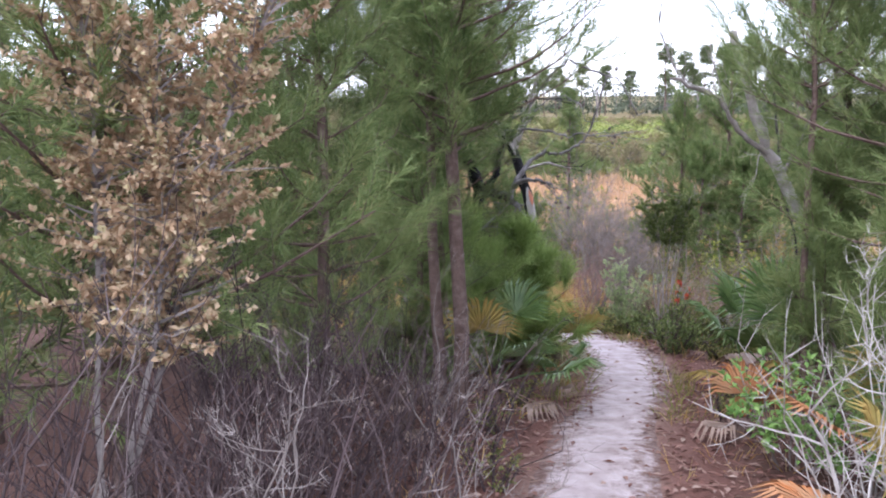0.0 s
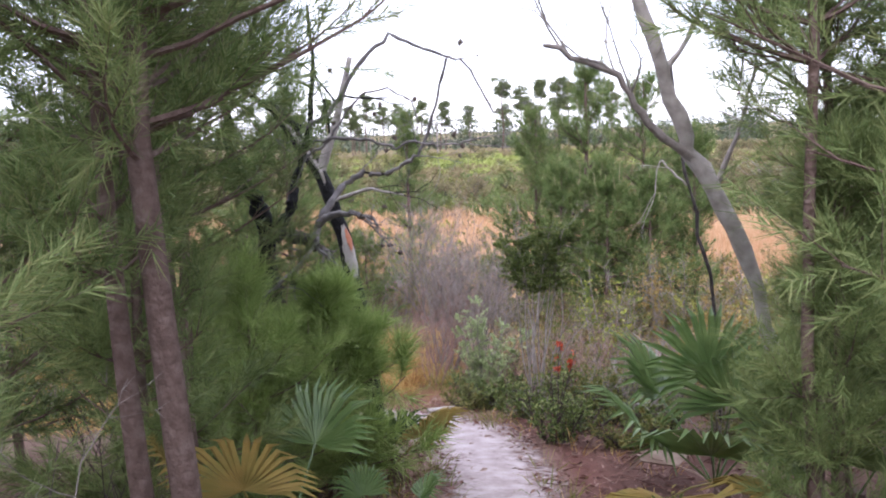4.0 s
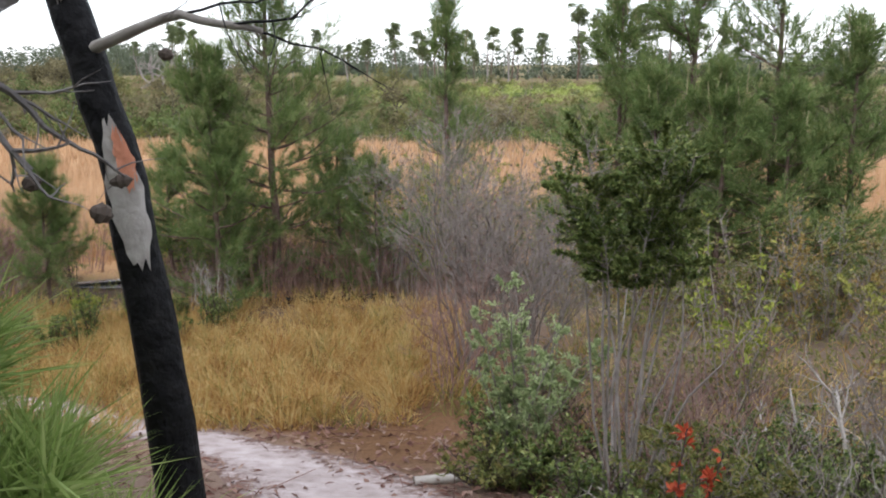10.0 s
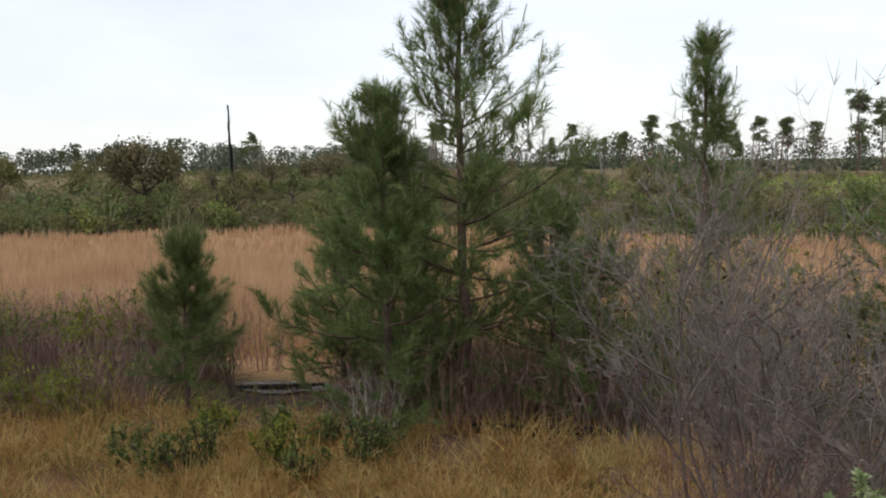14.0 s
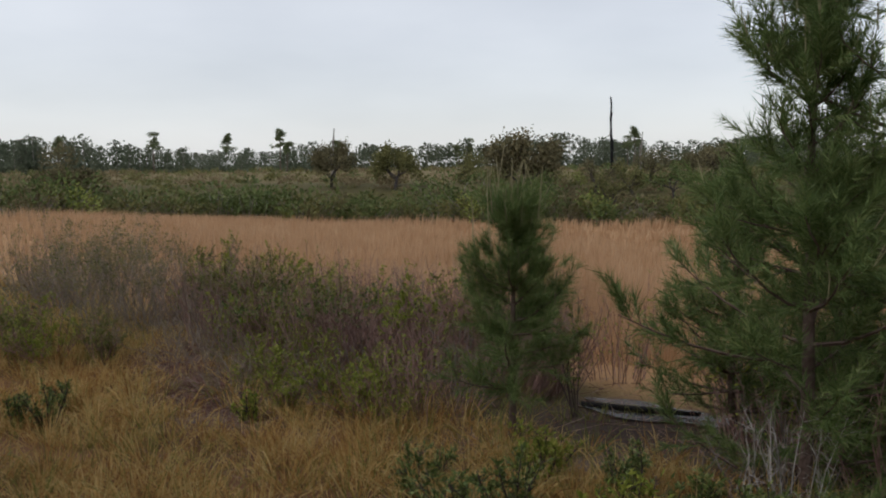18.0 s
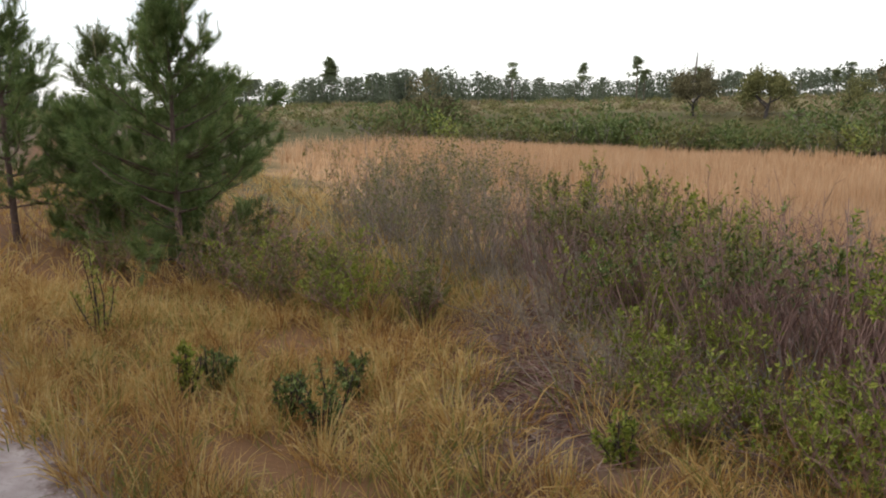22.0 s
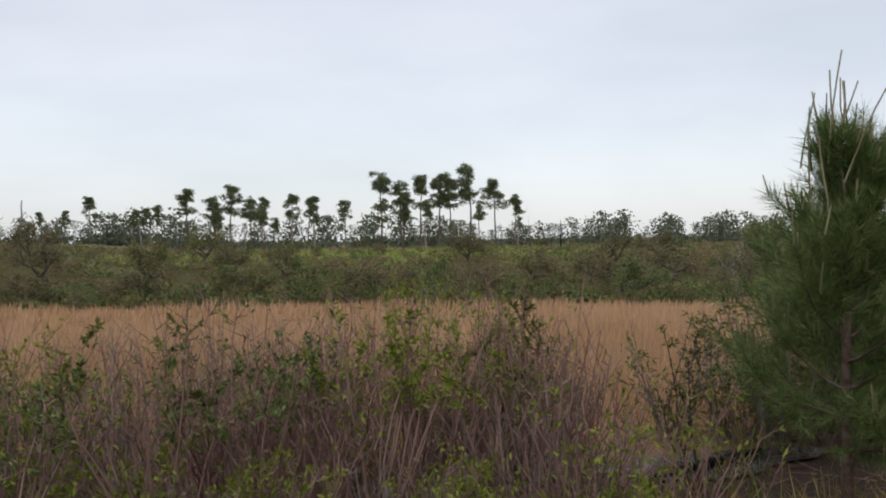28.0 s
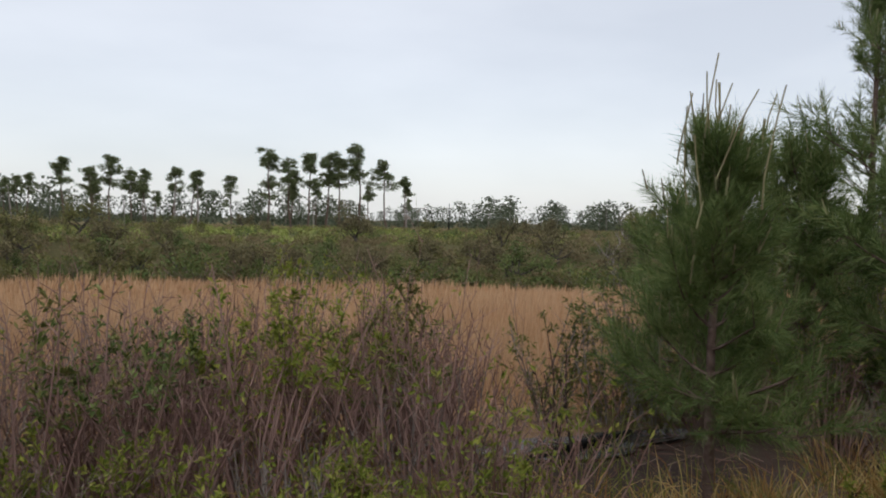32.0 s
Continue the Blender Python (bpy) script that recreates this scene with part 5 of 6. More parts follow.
for k in range(15):
    x, y = 2.6 + 5.6 * (k + rng_s.uniform(0, 0.8)) / 15, rng_s.uniform(9.6, 13.4)
    leafy("scrub_bush", "head-high olive shrub on the slope", (x, y), rng_s.uniform(1.2, 1.8), 0.6, 960 + k, (M_OLIVELEAF, M_ORANGELEAF, M_OLIVELEAF, M_YELLOWLEAF)[k % 4], M_GREYTWIG, 1500, (0.05, 0.021), 10, 0.15, upright=1.1, group="tall slope scrub")
leafy("yellow_sapling", "thin sapling with yellow-green leaves", (1.9, 9.7), 1.7, 0.4, 230, M_GREENLEAF, M_GREYTWIG, 500, (0.05, 0.025), 6, 0.4, "sapling")
for k, (x, y, h, r) in enumerate([(3.4, 14.2, 4.1, 1.5), (2.5, 14.6, 4.4, 1.6), (1.7, 14.9, 3.7, 1.4), (4.2, 13.8, 3.2, 0.9), (2.6, 13.4, 2.6, 1.2), (3.3, 13.3, 2.4, 1.1), (1.9, 13.8, 2.6, 1.1)]):
    pine("pine_tree", "bushy young pine with upright tips", (x, y), h, r, 240 + k, 0.13, 0.95, candles=12, width=0.007, bare=0.1, group="pine clump")
pine("pine_tree", "young pine above the scrub", (6.8, 15.5), 3.2, 1.1, 250, 0.12, 0.7, M_NEEDLE_DULL, candles=8, width=0.006)
pine("pine_tree", "young pine above the scrub", (8.6, 17.0), 3.4, 1.3, 251, 0.12, 0.7, M_NEEDLE_DULL, candles=8, width=0.006)
pine("slender_pine", "slender young pine with upright tips", (-0.65, 16.5), 3.8, 0.85, 252, 0.12, 1.1, candles=16, width=0.005)

# ---- meadow and the edge of the basin ----
pine("pine_tree", "open-crowned young pine with a dark scorched foot", (-2.6, 13.75), 4.0, 1.35, 260, 0.13, 1.6, bare=0.2, candles=30, width=0.0045, trunk_r=0.06, limbs=1.0, taper=1.7)
pine("pine_tree", "young pine with many pale candles", (-3.15, 13.25), 2.9, 1.05, 261, 0.12, 1.7, bare=0.0, candles=20, width=0.005)
pine("pine_tree", "bushy low young pine", (-3.45, 14.4), 1.9, 0.95, 262, 0.12, 1.3, bare=0.08, candles=6, width=0.005)
pine("pine_tree", "bushy low young pine", (-1.9, 14.3), 2.0, 0.8, 263, 0.12, 1.0, bare=0.08, candles=6, width=0.005)
pine("pine_tree", "bushy low young pine", (-4.15, 14.4), 1.7, 0.75, 272, 0.12, 1.0, bare=0.06, candles=6, width=0.005)
pine("pine_tree", "bushy low young pine", (-1.35, 13.7), 1.7, 0.7, 273, 0.12, 1.0, bare=0.06, candles=4, width=0.005)
pine("pine_tree", "small lush pine crowned by tall pale candles", (-5.12, 13.0), 1.66, 0.68, 264, 0.11, 2.3, bare=0.2, candles=22, width=0.0028, trunk_r=0.03, tall=2.1, limbs=1.2, taper=1.2)
pine("pine_tree", "bushy pine at the far end of the meadow", (-13.6, 10.9), 2.7, 1.5, 265, 0.12, 3.0, bare=0.03, candles=14, width=0.005)
pine("pine_tree", "bushy pine at the meadow end", (-16.0, 9.2), 3.1, 1.2, 266, 0.12, 2.0, bare=0.12, candles=14, width=0.006)
pine("pine_tree", "bushy pine at the meadow end", (-14.8, 11.3), 2.0, 1.5, 267, 0.12, 2.4, bare=0.03, candles=4, width=0.006)
pine("pine_tree", "low bushy pine at the meadow end", (-15.3, 10.1), 1.7, 1.1, 274, 0.12, 2.2, bare=0.0, candles=4, width=0.006)
pine("pine_tree", "pine behind the meadow end", (-18.5, 10.4), 2.9, 1.0, 268, 0.12, 0.8, M_NEEDLE_DULL, candles=8, width=0.008)
leafy("green_sprig", "knee-high yellow-green leafy sprig", (-10.75, 9.98), 0.75, 0.14, 269, M_YELLOWLEAF, M_DARKTWIG, 420, (0.045, 0.018), 6, 0.15, "plant", 1.6, "meadow sprigs")
twiggy("white_dead_bush", "small bleached leafless bush in the grass", (-3.0, 12.75), 0.75, 0.25, 270, M_DEADWOOD, 14, 8, r=0.005, lean=0.5)
leafy("red_leaved_plant", "small shrub with dark red leaves", (-2.0, 14.2), 0.6, 0.25, 271, M_REDLEAF, M_DARKTWIG, 120, (0.04, 0.02), 7, 0.2, "plant")
for k, (x, y, h) in enumerate([(-8.35, 11.05, 0.48), (-8.6, 10.9, 0.38), (-9.2, 10.42, 0.38), (-9.35, 10.6, 0.3), (-4.1, 11.75, 0.85), (-4.35, 11.6, 0.6), (-3.5, 11.9, 0.7), (-2.9, 12.2, 0.75), (-3.2, 11.7, 0.4), (-5.0, 12.0, 0.4),
                               (-7.2, 12.2, 0.3), (-8.9, 11.4, 0.35), (-3.9, 12.6, 0.55), (-3.45, 12.5, 0.5), (-4.5, 12.5, 0.6), (-3.0, 12.6, 0.5)]):
    leafy("green_sprig", "dark green leafy sprig standing in the golden grass", (x, y), h * (0.72 if x > -5.1 else 1), 0.2 if x > -5.1 else 0.11, 280 + k, M_GREENLEAF if k % 4 == 2 else M_OAKLEAF, M_DARKTWIG, 1300 if x > -5.1 else 620, (0.042, 0.014), 9, 0.1, "plant", 1.4, "meadow sprigs")
leafy("waxy_shrub", "dark green shrub with pale leaf tips by the trail", (-5.15, 8.8), 1.0, 0.55, 300, M_OAKLEAF, M_GREYTWIG, 12000, (0.029, 0.013), 18, 0.1, upright=0.9)
leafy("waxy_shrub", "dark green shrub beside the trail", (-4.3, 8.35), 0.7, 0.45, 301, M_OAKLEAF, M_GREYTWIG, 5600, (0.027, 0.012), 16, 0.1, upright=0.9)
leafy("waxy_shrub", "dark green shrub beside the trail", (-6.0, 8.65), 0.75, 0.45, 302, M_OAKLEAF, M_GREYTWIG, 5000, (0.04, 0.017), 12, 0.1, upright=0.9)
leafy("wax_myrtle", "tall yellow-green leafy bush close to the trail", (-7.75, 8.05), 3.2, 1.0, 303, M_YELLOWLEAF, M_GREYBARK, 52000, (0.044, 0.019), 28, 0.1, "tree", 0.8, trunk=0.014, branchy=22, clump=1.5)
# added shrub, its dark leaves stand in for the myrtle's shadowed base
leafy("waxy_shrub", "dark green shrub added as the shaded foot of the tall bush", (-7.1, 8.35), 1.35, 0.6, 305, M_OAKLEAF, M_GREYTWIG, 8000, (0.045, 0.018), 16, 0.05, upright=0.9)
leafy("wax_myrtle", "tall yellow-green leafy bush beside the meadow", (-10.3, 7.9), 2.5, 0.9, 304, M_YELLOWLEAF, M_GREYBARK, 14000, (0.06, 0.026), 14, 0.1, "tree", 0.8, trunk=0.018, branchy=12)

# shrub belt along the basin's near edge
for k, (x, y, h, r) in enumerate([(-9.9, 13.7, 1.1, 0.5), (-10.5, 14.0, 1.2, 0.5), (-9.4, 14.0, 1.15, 0.45), (-10.1, 14.4, 1.25, 0.5), (-11.2, 14.4, 1.2, 0.5), (-8.7, 14.3, 1.05, 0.4)]):
    leafy("green_shrub", "shrub with fresh green leaves on bare lower stems", (x, y), h, r, 320 + k, M_GREENLEAF if k % 2 else M_OLIVELEAF, M_MAUVETWIG, 1900, (0.036, 0.014), 14, 0.6, upright=1.5, group="meadow edge shrubs", branchy=6)
    twiggy("brown_shrub", "thicket of fine grey brown stems", (x + 0.2, y - 0.3), h * 0.8, 0.5, 330 + k, M_PALETWIG if k % 2 else M_MAUVETWIG, 40, 5, group="basin edge thicket", lean=0.4, r=0.005)
for k, (x, y, h, r) in enumerate([(-11.2, 12.8, 1.3, 0.5), (-11.9, 12.9, 1.45, 0.55), (-11.0, 13.3, 1.3, 0.5), (-12.8, 12.7, 1.3, 0.6), (-12.9, 13.6, 1.4, 0.6), (-11.6, 13.6, 1.4, 0.5)]):
    bare_shrub("grey_bare_shrub", "wispy grey-brown shrub with a few olive leaves", (x, y), h, r, 340 + k, M_PALETWIG, 13, 0.0055, 3, 3, group="wispy shrubs", leaf=M_OLIVELEAF, count=1100, size=(0.034, 0.013), spread=0.45, lift=0.14)
for k, (x, y, h, r) in enumerate([(-10.6, 11.95, 0.6, 0.4), (-11.1, 11.75, 0.65, 0.4), (-11.6, 11.5, 0.7, 0.45), (-12.2, 11.4, 0.8, 0.5), (-10.2, 12.35, 0.55, 0.35), (-12.7, 11.1, 0.85, 0.5), (-11.5, 12.1, 0.75, 0.45), (-13.2, 11.6, 0.9, 0.55),
                                  (-14.6, 10.3, 0.9, 0.6), (-15.4, 10.0, 0.8, 0.6), (-16.6, 9.8, 1.0, 0.8), (-13.4, 10.2, 0.5, 0.4)]):
    leafy("dark_shrub", "dark green shrub below the pines", (x, y), h, r, 350 + k, M_OLIVELEAF if k % 3 else M_GREENLEAF, M_MAUVETWIG, 2300, (0.038, 0.014), 15, 0.08, upright=1.7, group="shrubs below the pines")
for k, (x, y, h) in enumerate([(-7.1, 12.95, 0.5), (-7.5, 13.2, 0.55), (-6.65, 12.85, 0.5), (-7.95, 13.4, 0.6), (-6.2, 12.8, 0.5), (-8.5, 13.5, 0.85), (-7.25, 12.6, 0.4), (-6.75, 13.3, 0.55), (-8.05, 13.0, 0.5), (-8.95, 13.6, 0.9), (-9.3, 13.35, 0.75), (-7.75, 12.75, 0.4)]):
    leafy("fresh_shrub", "knee-high shrub with fresh yellow-green leaves at the thicket's front", (x, y), h if x < -8.3 else h * 0.9, 0.3, 370 + k, M_GREENLEAF, M_MAUVETWIG, 1800 if x < -8.3 else 1400, (0.036, 0.014), 14, 0.1, upright=2.2, group="fresh green shrubs")
for k, (x, y, h) in enumerate([(-8.6, 12.75, 0.5), (-9.3, 12.95, 0.55), (-8.0, 12.45, 0.4), (-9.8, 12.9, 0.5), (-7.9, 12.85, 0.5)]):
    bare_shrub("grey_bare_shrub", "low brittle grey bush on bare ground", (x, y), h, 0.4, 385 + k, M_PALETWIG, 9, 0.005, 3, 3, group="brittle bushes", spread=0.6)
rng_b = np.random.default_rng(78)
for k in range(104):
    x = rng_b.uniform(-16.5, 0.8) if k < 80 else rng_b.uniform(-9.5, -5.9)
    y = 12.9 + rng_b.uniform(0, 2.7) + 0.04 * (x + 8)
    if (x + 5.2) ** 2 + (y - 13.0) ** 2 < 0.5 or (-5.7 < x < -4.2 and y > 13.6) or (x < -7.3 and y < 13.3):
        continue
    h = rng_b.uniform(0.5, 1.15)
    if k % 3 == 0:
        twiggy("brown_shrub", "thin-stemmed mauve brown shrub with sparse leaves", (x, y), h, 0.5, 400 + k, M_MAUVETWIG, 30, 4, group="basin edge thicket", leaf=M_GREENLEAF, count=260, size=(0.045, 0.016), lean=0.3, r=0.0055)
    else:
        twiggy("brown_shrub", "thicket of fine mauve brown stems", (x, y), h, 0.5, 400 + k, M_PALETWIG if x < -8.3 else (M_MAUVETWIG if k % 4 else M_GREYTWIG), 34, 5, group="basin edge thicket", lean=0.3, r=0.0055)
for k in range(14):
    x, y = -9.8 + 3.9 * (k + rng_b.uniform(0, 1)) / 14, rng_b.uniform(13.9, 15.2)
    twiggy("brown_shrub", "tall wand-like mauve stems before the tall grass", (x, y), rng_b.uniform(0.95, 1.25), 0.42, 520 + k, M_MAUVETWIG, 22, 4, group="wand-like stems", lean=0.7, r=0.0042)
for k, (x, y, h) in enumerate([(-6.3, 13.75, 1.15), (-6.8, 13.8, 1.2), (-7.7, 13.45, 1.15), (-8.0, 13.4, 1.25), (-7.1, 13.6, 1.2), (-8.6, 13.3, 1.15), (-9.2, 13.8, 1.2), (-8.9, 14.2, 1.3), (-7.4, 14.0, 1.2), (-6.55, 14.1, 1.05)]):
    leafy("sprouting_shrub", "reddish stems with small dark green leaves at the tips", (x, y), h, 0.34, 480 + k, (M_OLIVELEAF, M_GREENLEAF, M_OAKLEAF)[k % 3], M_MAUVETWIG, 700, (0.042, 0.016), 14, 0.6, upright=1.8, group="sprouting shrubs", branchy=3)
leafy("green_sprig", "small leafy sprig at the edge of the tall grass", (-5.3, 14.0), 0.85, 0.22, 495, M_OLIVELEAF, M_DARKTWIG, 260, (0.04, 0.016), 6, 0.4, "plant", 1.4)
leafy("green_sapling", "light green sapling standing in the tall grass", (-6.0, 18.2), 1.5, 0.5, 496, M_GREENLEAF, M_GREYTWIG, 900, (0.06, 0.022), 9, 0.35, "sapling", 1.3)
leafy("green_sapling", "light green sapling standing in the tall grass", (-5.0, 18.8), 1.2, 0.4, 497, M_GREENLEAF, M_GREYTWIG, 600, (0.06, 0.022), 8, 0.35, "sapling", 1.3)


for k, (x, y, h) in enumerate([(-4.2, 14.9, 1.3), (-3.9, 15.4, 1.4), (-4.7, 15.6, 1.1), (-3.5, 15.1, 1.3), (-4.4, 15.2, 1.0)]):
    leafy("tall_shrub", "tall willowy shrub with thin olive leaves", (x, y), h, 0.42, 940 + k, M_OLIVELEAF, M_GREYTWIG, 900, (0.05, 0.016), 9, 0.1, upright=1.6, group="shrubs before the tall grass")
rng_t = np.random.default_rng(81)
for k in range(26):
    x = -3.5 + 6.6 * (k + rng_t.uniform(0, 0.8)) / 26
    y = rng_t.uniform(14.6, 16.3)
    leafy("tall_shrub", "tall willowy shrub with thin yellow-green leaves", (x, y), rng_t.uniform(1.3, 2.0), 0.48, 900 + k, (M_OLIVELEAF, M_GREENLEAF, M_OLIVELEAF)[k % 3], M_GREYTWIG, 1300, (0.065, 0.02), 9, 0.1, upright=1.5, group="shrubs before the tall grass")


def mud_pool():
    g = Geo()
    n = 40
    a = np.linspace(0, 2 * math.pi, n, endpoint=False)
    r = 1 + 0.16 * np.sin(3 * a + 1) + 0.1 * np.sin(7 * a)
    v, f = [(-4.9, 14.55, float(ground_z(-4.9, 14.55)) + 0.03)], []
    for k in range(n):
        x, y = -4.9 + 0.75 * r[k] * math.cos(a[k]), 14.55 + 0.32 * r[k] * math.sin(a[k])
        v.append((x, y, float(ground_z(x, y)) + 0.02))
        f.append((0, 1 + k, 1 + (k + 1) % n))
    g.add(v, f)
    tagged(new("mud_pool", g.mesh("mud_pool", M_WATER)), "patch of dark wet mud at the grass edge", "mud", kind="structure")


mud_pool()


def log(label, at, length, r, turn, seed, mat):
    rng = np.random.default_rng(seed)
    g = Geo()
    pts = curve_path((0, 0, 0), (1, 0, 0), length, 9, rng, 0.06)
    pts[:, 2] = 0
    tube(g, pts, np.linspace(r, r * 0.7, 9) * (1 + 0.1 * rng.normal(size=9)), 9)
    ob = tagged(new("fallen_log", g.mesh("fallen_log", mat, True)), label, "log")
    c, s = math.cos(radians(turn)), math.sin(radians(turn))
    z0, z1 = float(ground_z(*at)), float(ground_z(at[0] + c * length, at[1] + s * length))
    ob.matrix_basis = pose(at[0], at[1], z0 + r * 0.8, 0, -math.degrees(math.atan2(z1 - z0, length)), turn)


log("blackened log lying beside the mud", (-5.5, 14.35), 1.0, 0.03, 8, 1, M_CHAR)
log("charred log lying under the pines", (-2.4, 13.3), 1.3, 0.05, 12, 2, M_CHAR)
log("grey log beside the trail", (-0.35, 8.0), 0.9, 0.03, 25, 3, M_DEADWOOD)
log("curved bleached stick on the ground", (1.5, 7.0), 0.5, 0.018, -40, 4, M_DEADWOOD)
log("curved bleached stick on the ground", (1.6, 6.0), 0.4, 0.015, -60, 5, M_DEADWOOD)

# ---- far shore and hill ----


def far_pine(label, at, height, seed, crown=0.45, group="far pines", spread=0.16):
    """A tall pine: bare trunk, tiered crown of needle clumps."""
    rng = np.random.default_rng(seed)
    t = thing("tall_pine", label, "pine tree", (at[0], at[1], float(ground_z(*at)) - 0.1), rng.uniform(0, 360), group)
    tr, ne = Geo(), Geo()
    hs = np.linspace(0, height, 7)
    ax = np.c_[np.cumsum(rng.normal(size=7)) * 0.012 * height, np.cumsum(rng.normal(size=7)) * 0.012 * height, hs]
    ax[0, :2] = 0
    tube(tr, ax, np.linspace(0.014, 0.006, 7) * height, 6)
    cp = []
    for k in range(22):
        u = 1 - crown * rng.uniform(0, 1) ** 1.2
        h = u * height
        base = np.array([np.interp(h, hs, ax[:, 0]), np.interp(h, hs, ax[:, 1]), h])
        a = rng.uniform(0, 2 * math.pi)
        L = height * spread * rng.uniform(0.3, 1.05) * (0.45 + (1 - u) / crown * 0.65)
        end = base + np.array([math.cos(a) * L, math.sin(a) * L, L * rng.uniform(0.0, 0.45)])
        if k % 2:
            tube(tr, [base, (base + end) / 2 + np.array([0, 0, 0.05 * L]), end], [0.004 * height, 0.003 * height, 0.002 * height], 3)
        for c in range(4):
            cp.append((base + (end - base) * rng.uniform(0.45, 1.1) + rng.normal(size=3) * 0.02 * height, height * rng.uniform(0.042, 0.068)))
    cp.append((ax[-1], height * 0.05))
    for c, r in cp:
        n = 30
        d = unit(rng.normal(size=(n, 3)) + np.array([0, 0, 0.35])) * np.array([1.2, 1.2, 0.8])
        spikes(ne, np.repeat(c[None], n, 0) + d * r * rng.uniform(0.1, 0.6, (n, 1)), d * r * rng.uniform(0.4, 0.85, (n, 1)), r * 0.24, rng)
    part("trunk", tr, M_PINEBARK, t)
    part("crown", ne, M_NEEDLE_FAR, t)
    return t


def far_oak(label, at, height, seed, leaf, count=900, bare=False, group="far oaks", depth=2):
    rng = np.random.default_rng(seed)
    t = thing("oak_tree", label, "oak tree", (at[0], at[1], float(ground_z(*at)) - 0.1), rng.uniform(0, 360), group)
    g, lf, tips = Geo(), Geo(), []
    trunk = curve_path((0, 0, 0), (rng.normal() * 0.25, rng.normal() * 0.25, 1), height * 0.26, 5, rng, 0.22)
    tube(g, trunk, np.linspace(0.035, 0.026, 5) * height, 6)
    for k in range(4):
        a = k * 1.57 + rng.uniform(0, 1)
        grow(g, trunk[-1 - (k % 2)], (math.cos(a), math.sin(a), 0.7), height * 0.4, 0.018 * height, depth, rng, tips, 3, 0.6, 0.1, 4, 0.62, 0.2)
    part("trunk", g, M_GREYBARK if bare else M_CHARBARK, t)
    if not bare:
        p = np.array([q for q, _ in tips])
        i = rng.integers(0, len(p), count)
        pos = p[i] + rng.normal(size=(count, 3)) * height * 0.065
        leaves(lf, pos, rng.normal(size=(count, 3)), rng.normal(size=(count, 3)) + np.array([0, 0, 1.0]), height * (0.045 if depth == 2 else 0.05) * rng.uniform(0.6, 1.3, count), height * (0.03 if depth == 2 else 0.036))
        part("crown", lf, leaf, t)
    return t


def far_bush(label, size, seed, leaf, count=520, group="far shrubs", fine=1.0):
    rng = np.random.default_rng(seed)
    t = thing("shrub", label, "shrub", (0, 0, 0), 0, group)
    st, lf = Geo(), Geo()
    lobes = np.c_[rng.normal(size=(9, 2)) * 0.34, rng.uniform(0.25, 0.75, 9)] * size
    rad = size * rng.uniform(0.16, 0.32, 9)
    twigs(st, np.c_[lobes[:, :2] * 0.3, np.zeros(9)], lobes, 0.012 * size, 0.006 * size)
    i = rng.integers(0, 9, count)
    d = unit(rng.normal(size=(count, 3)))
    p = lobes[i] + d * (rad[i] * rng.uniform(0.5, 1.1, count))[:, None]
    p[:, 2] = np.maximum(p[:, 2], 0.03)
    leaves(lf, p, unit(d + rng.normal(size=(count, 3)) * 0.6 + np.array([0, 0, 0.5])), d, size * 0.105 * fine * rng.uniform(0.6, 1.3, count), size * 0.06 * fine)
    tagged(part("thicket", st, M_GREYTWIG, t), kind="stuff")
    part("foliage", lf, leaf, t)
    return t


M_CHARBARK = material("dark_oak_bark", [(0.03, 0.025, 0.022), (0.07, 0.06, 0.055), (0.12, 0.10, 0.09)], 0.9, scale=8, island=False)
M_FAROLIVE = material("far_olive_leaves", [(0.10, 0.105, 0.04), (0.16, 0.155, 0.055), (0.23, 0.21, 0.085)], 0.7, scale=0.6)
M_FARBROWN = material("far_brown_leaves", [(0.09, 0.08, 0.042), (0.155, 0.135, 0.07), (0.23, 0.195, 0.105)], 0.75, scale=0.6)
M_FARTAN = material("far_tan_growth", [(0.15, 0.115, 0.065), (0.23, 0.18, 0.10), (0.31, 0.25, 0.145)], 0.8, scale=0.6, thin=0.3)
M_FARGREEN = material("far_dark_green_leaves", [(0.065, 0.095, 0.03), (0.11, 0.145, 0.045), (0.17, 0.20, 0.07)], 0.65, scale=0.6)
M_FARLIME = material("far_fresh_green_leaves", [(0.19, 0.23, 0.06), (0.27, 0.31, 0.08), (0.34, 0.37, 0.12)], 0.7, scale=0.6)

HILL_PINES = [(-23, 138.7, 4.4), (-20.3, 139, 5.2), (-15.8, 139.3, 7.2), (-12.3, 139.5, 6.3), (-10.2, 139.6, 7.7), (-7.1, 139.6, 6.5), (-4.1, 139.5, 4.0), (6.2, 138.9, 6.0),
              (11.2, 138.2, 9.1), (14.6, 137.7, 8.2), (17.0, 137.2, 8.5), (19.4, 136.8, 8.7), (21.3, 136.3, 8.3), (24.2, 135.6, 9.6), (28.2, 134.6, 8.1)]
for k, (x, y, h) in enumerate(HILL_PINES):
    far_pine("tall bare-trunked pine with a flat dark crown on the hill", (x, y), h * 1.22, 600 + k, 0.62 if k in (7, 8) else 0.42, spread=0.2)
rng_f = np.random.default_rng(79)
for k in range(22):
    x, y = rng_f.uniform(-62, 42), rng_f.uniform(142, 168)
    far_pine("tall pine on the hill behind", (x, y), rng_f.uniform(5, 8.5), 620 + k, 0.4)
PINES = [far_pine("tall pine in the distant forest edge", (-250, 80), 10 + k, 640 + k, 0.42, "distant forest", 0.24) for k in range(4)]


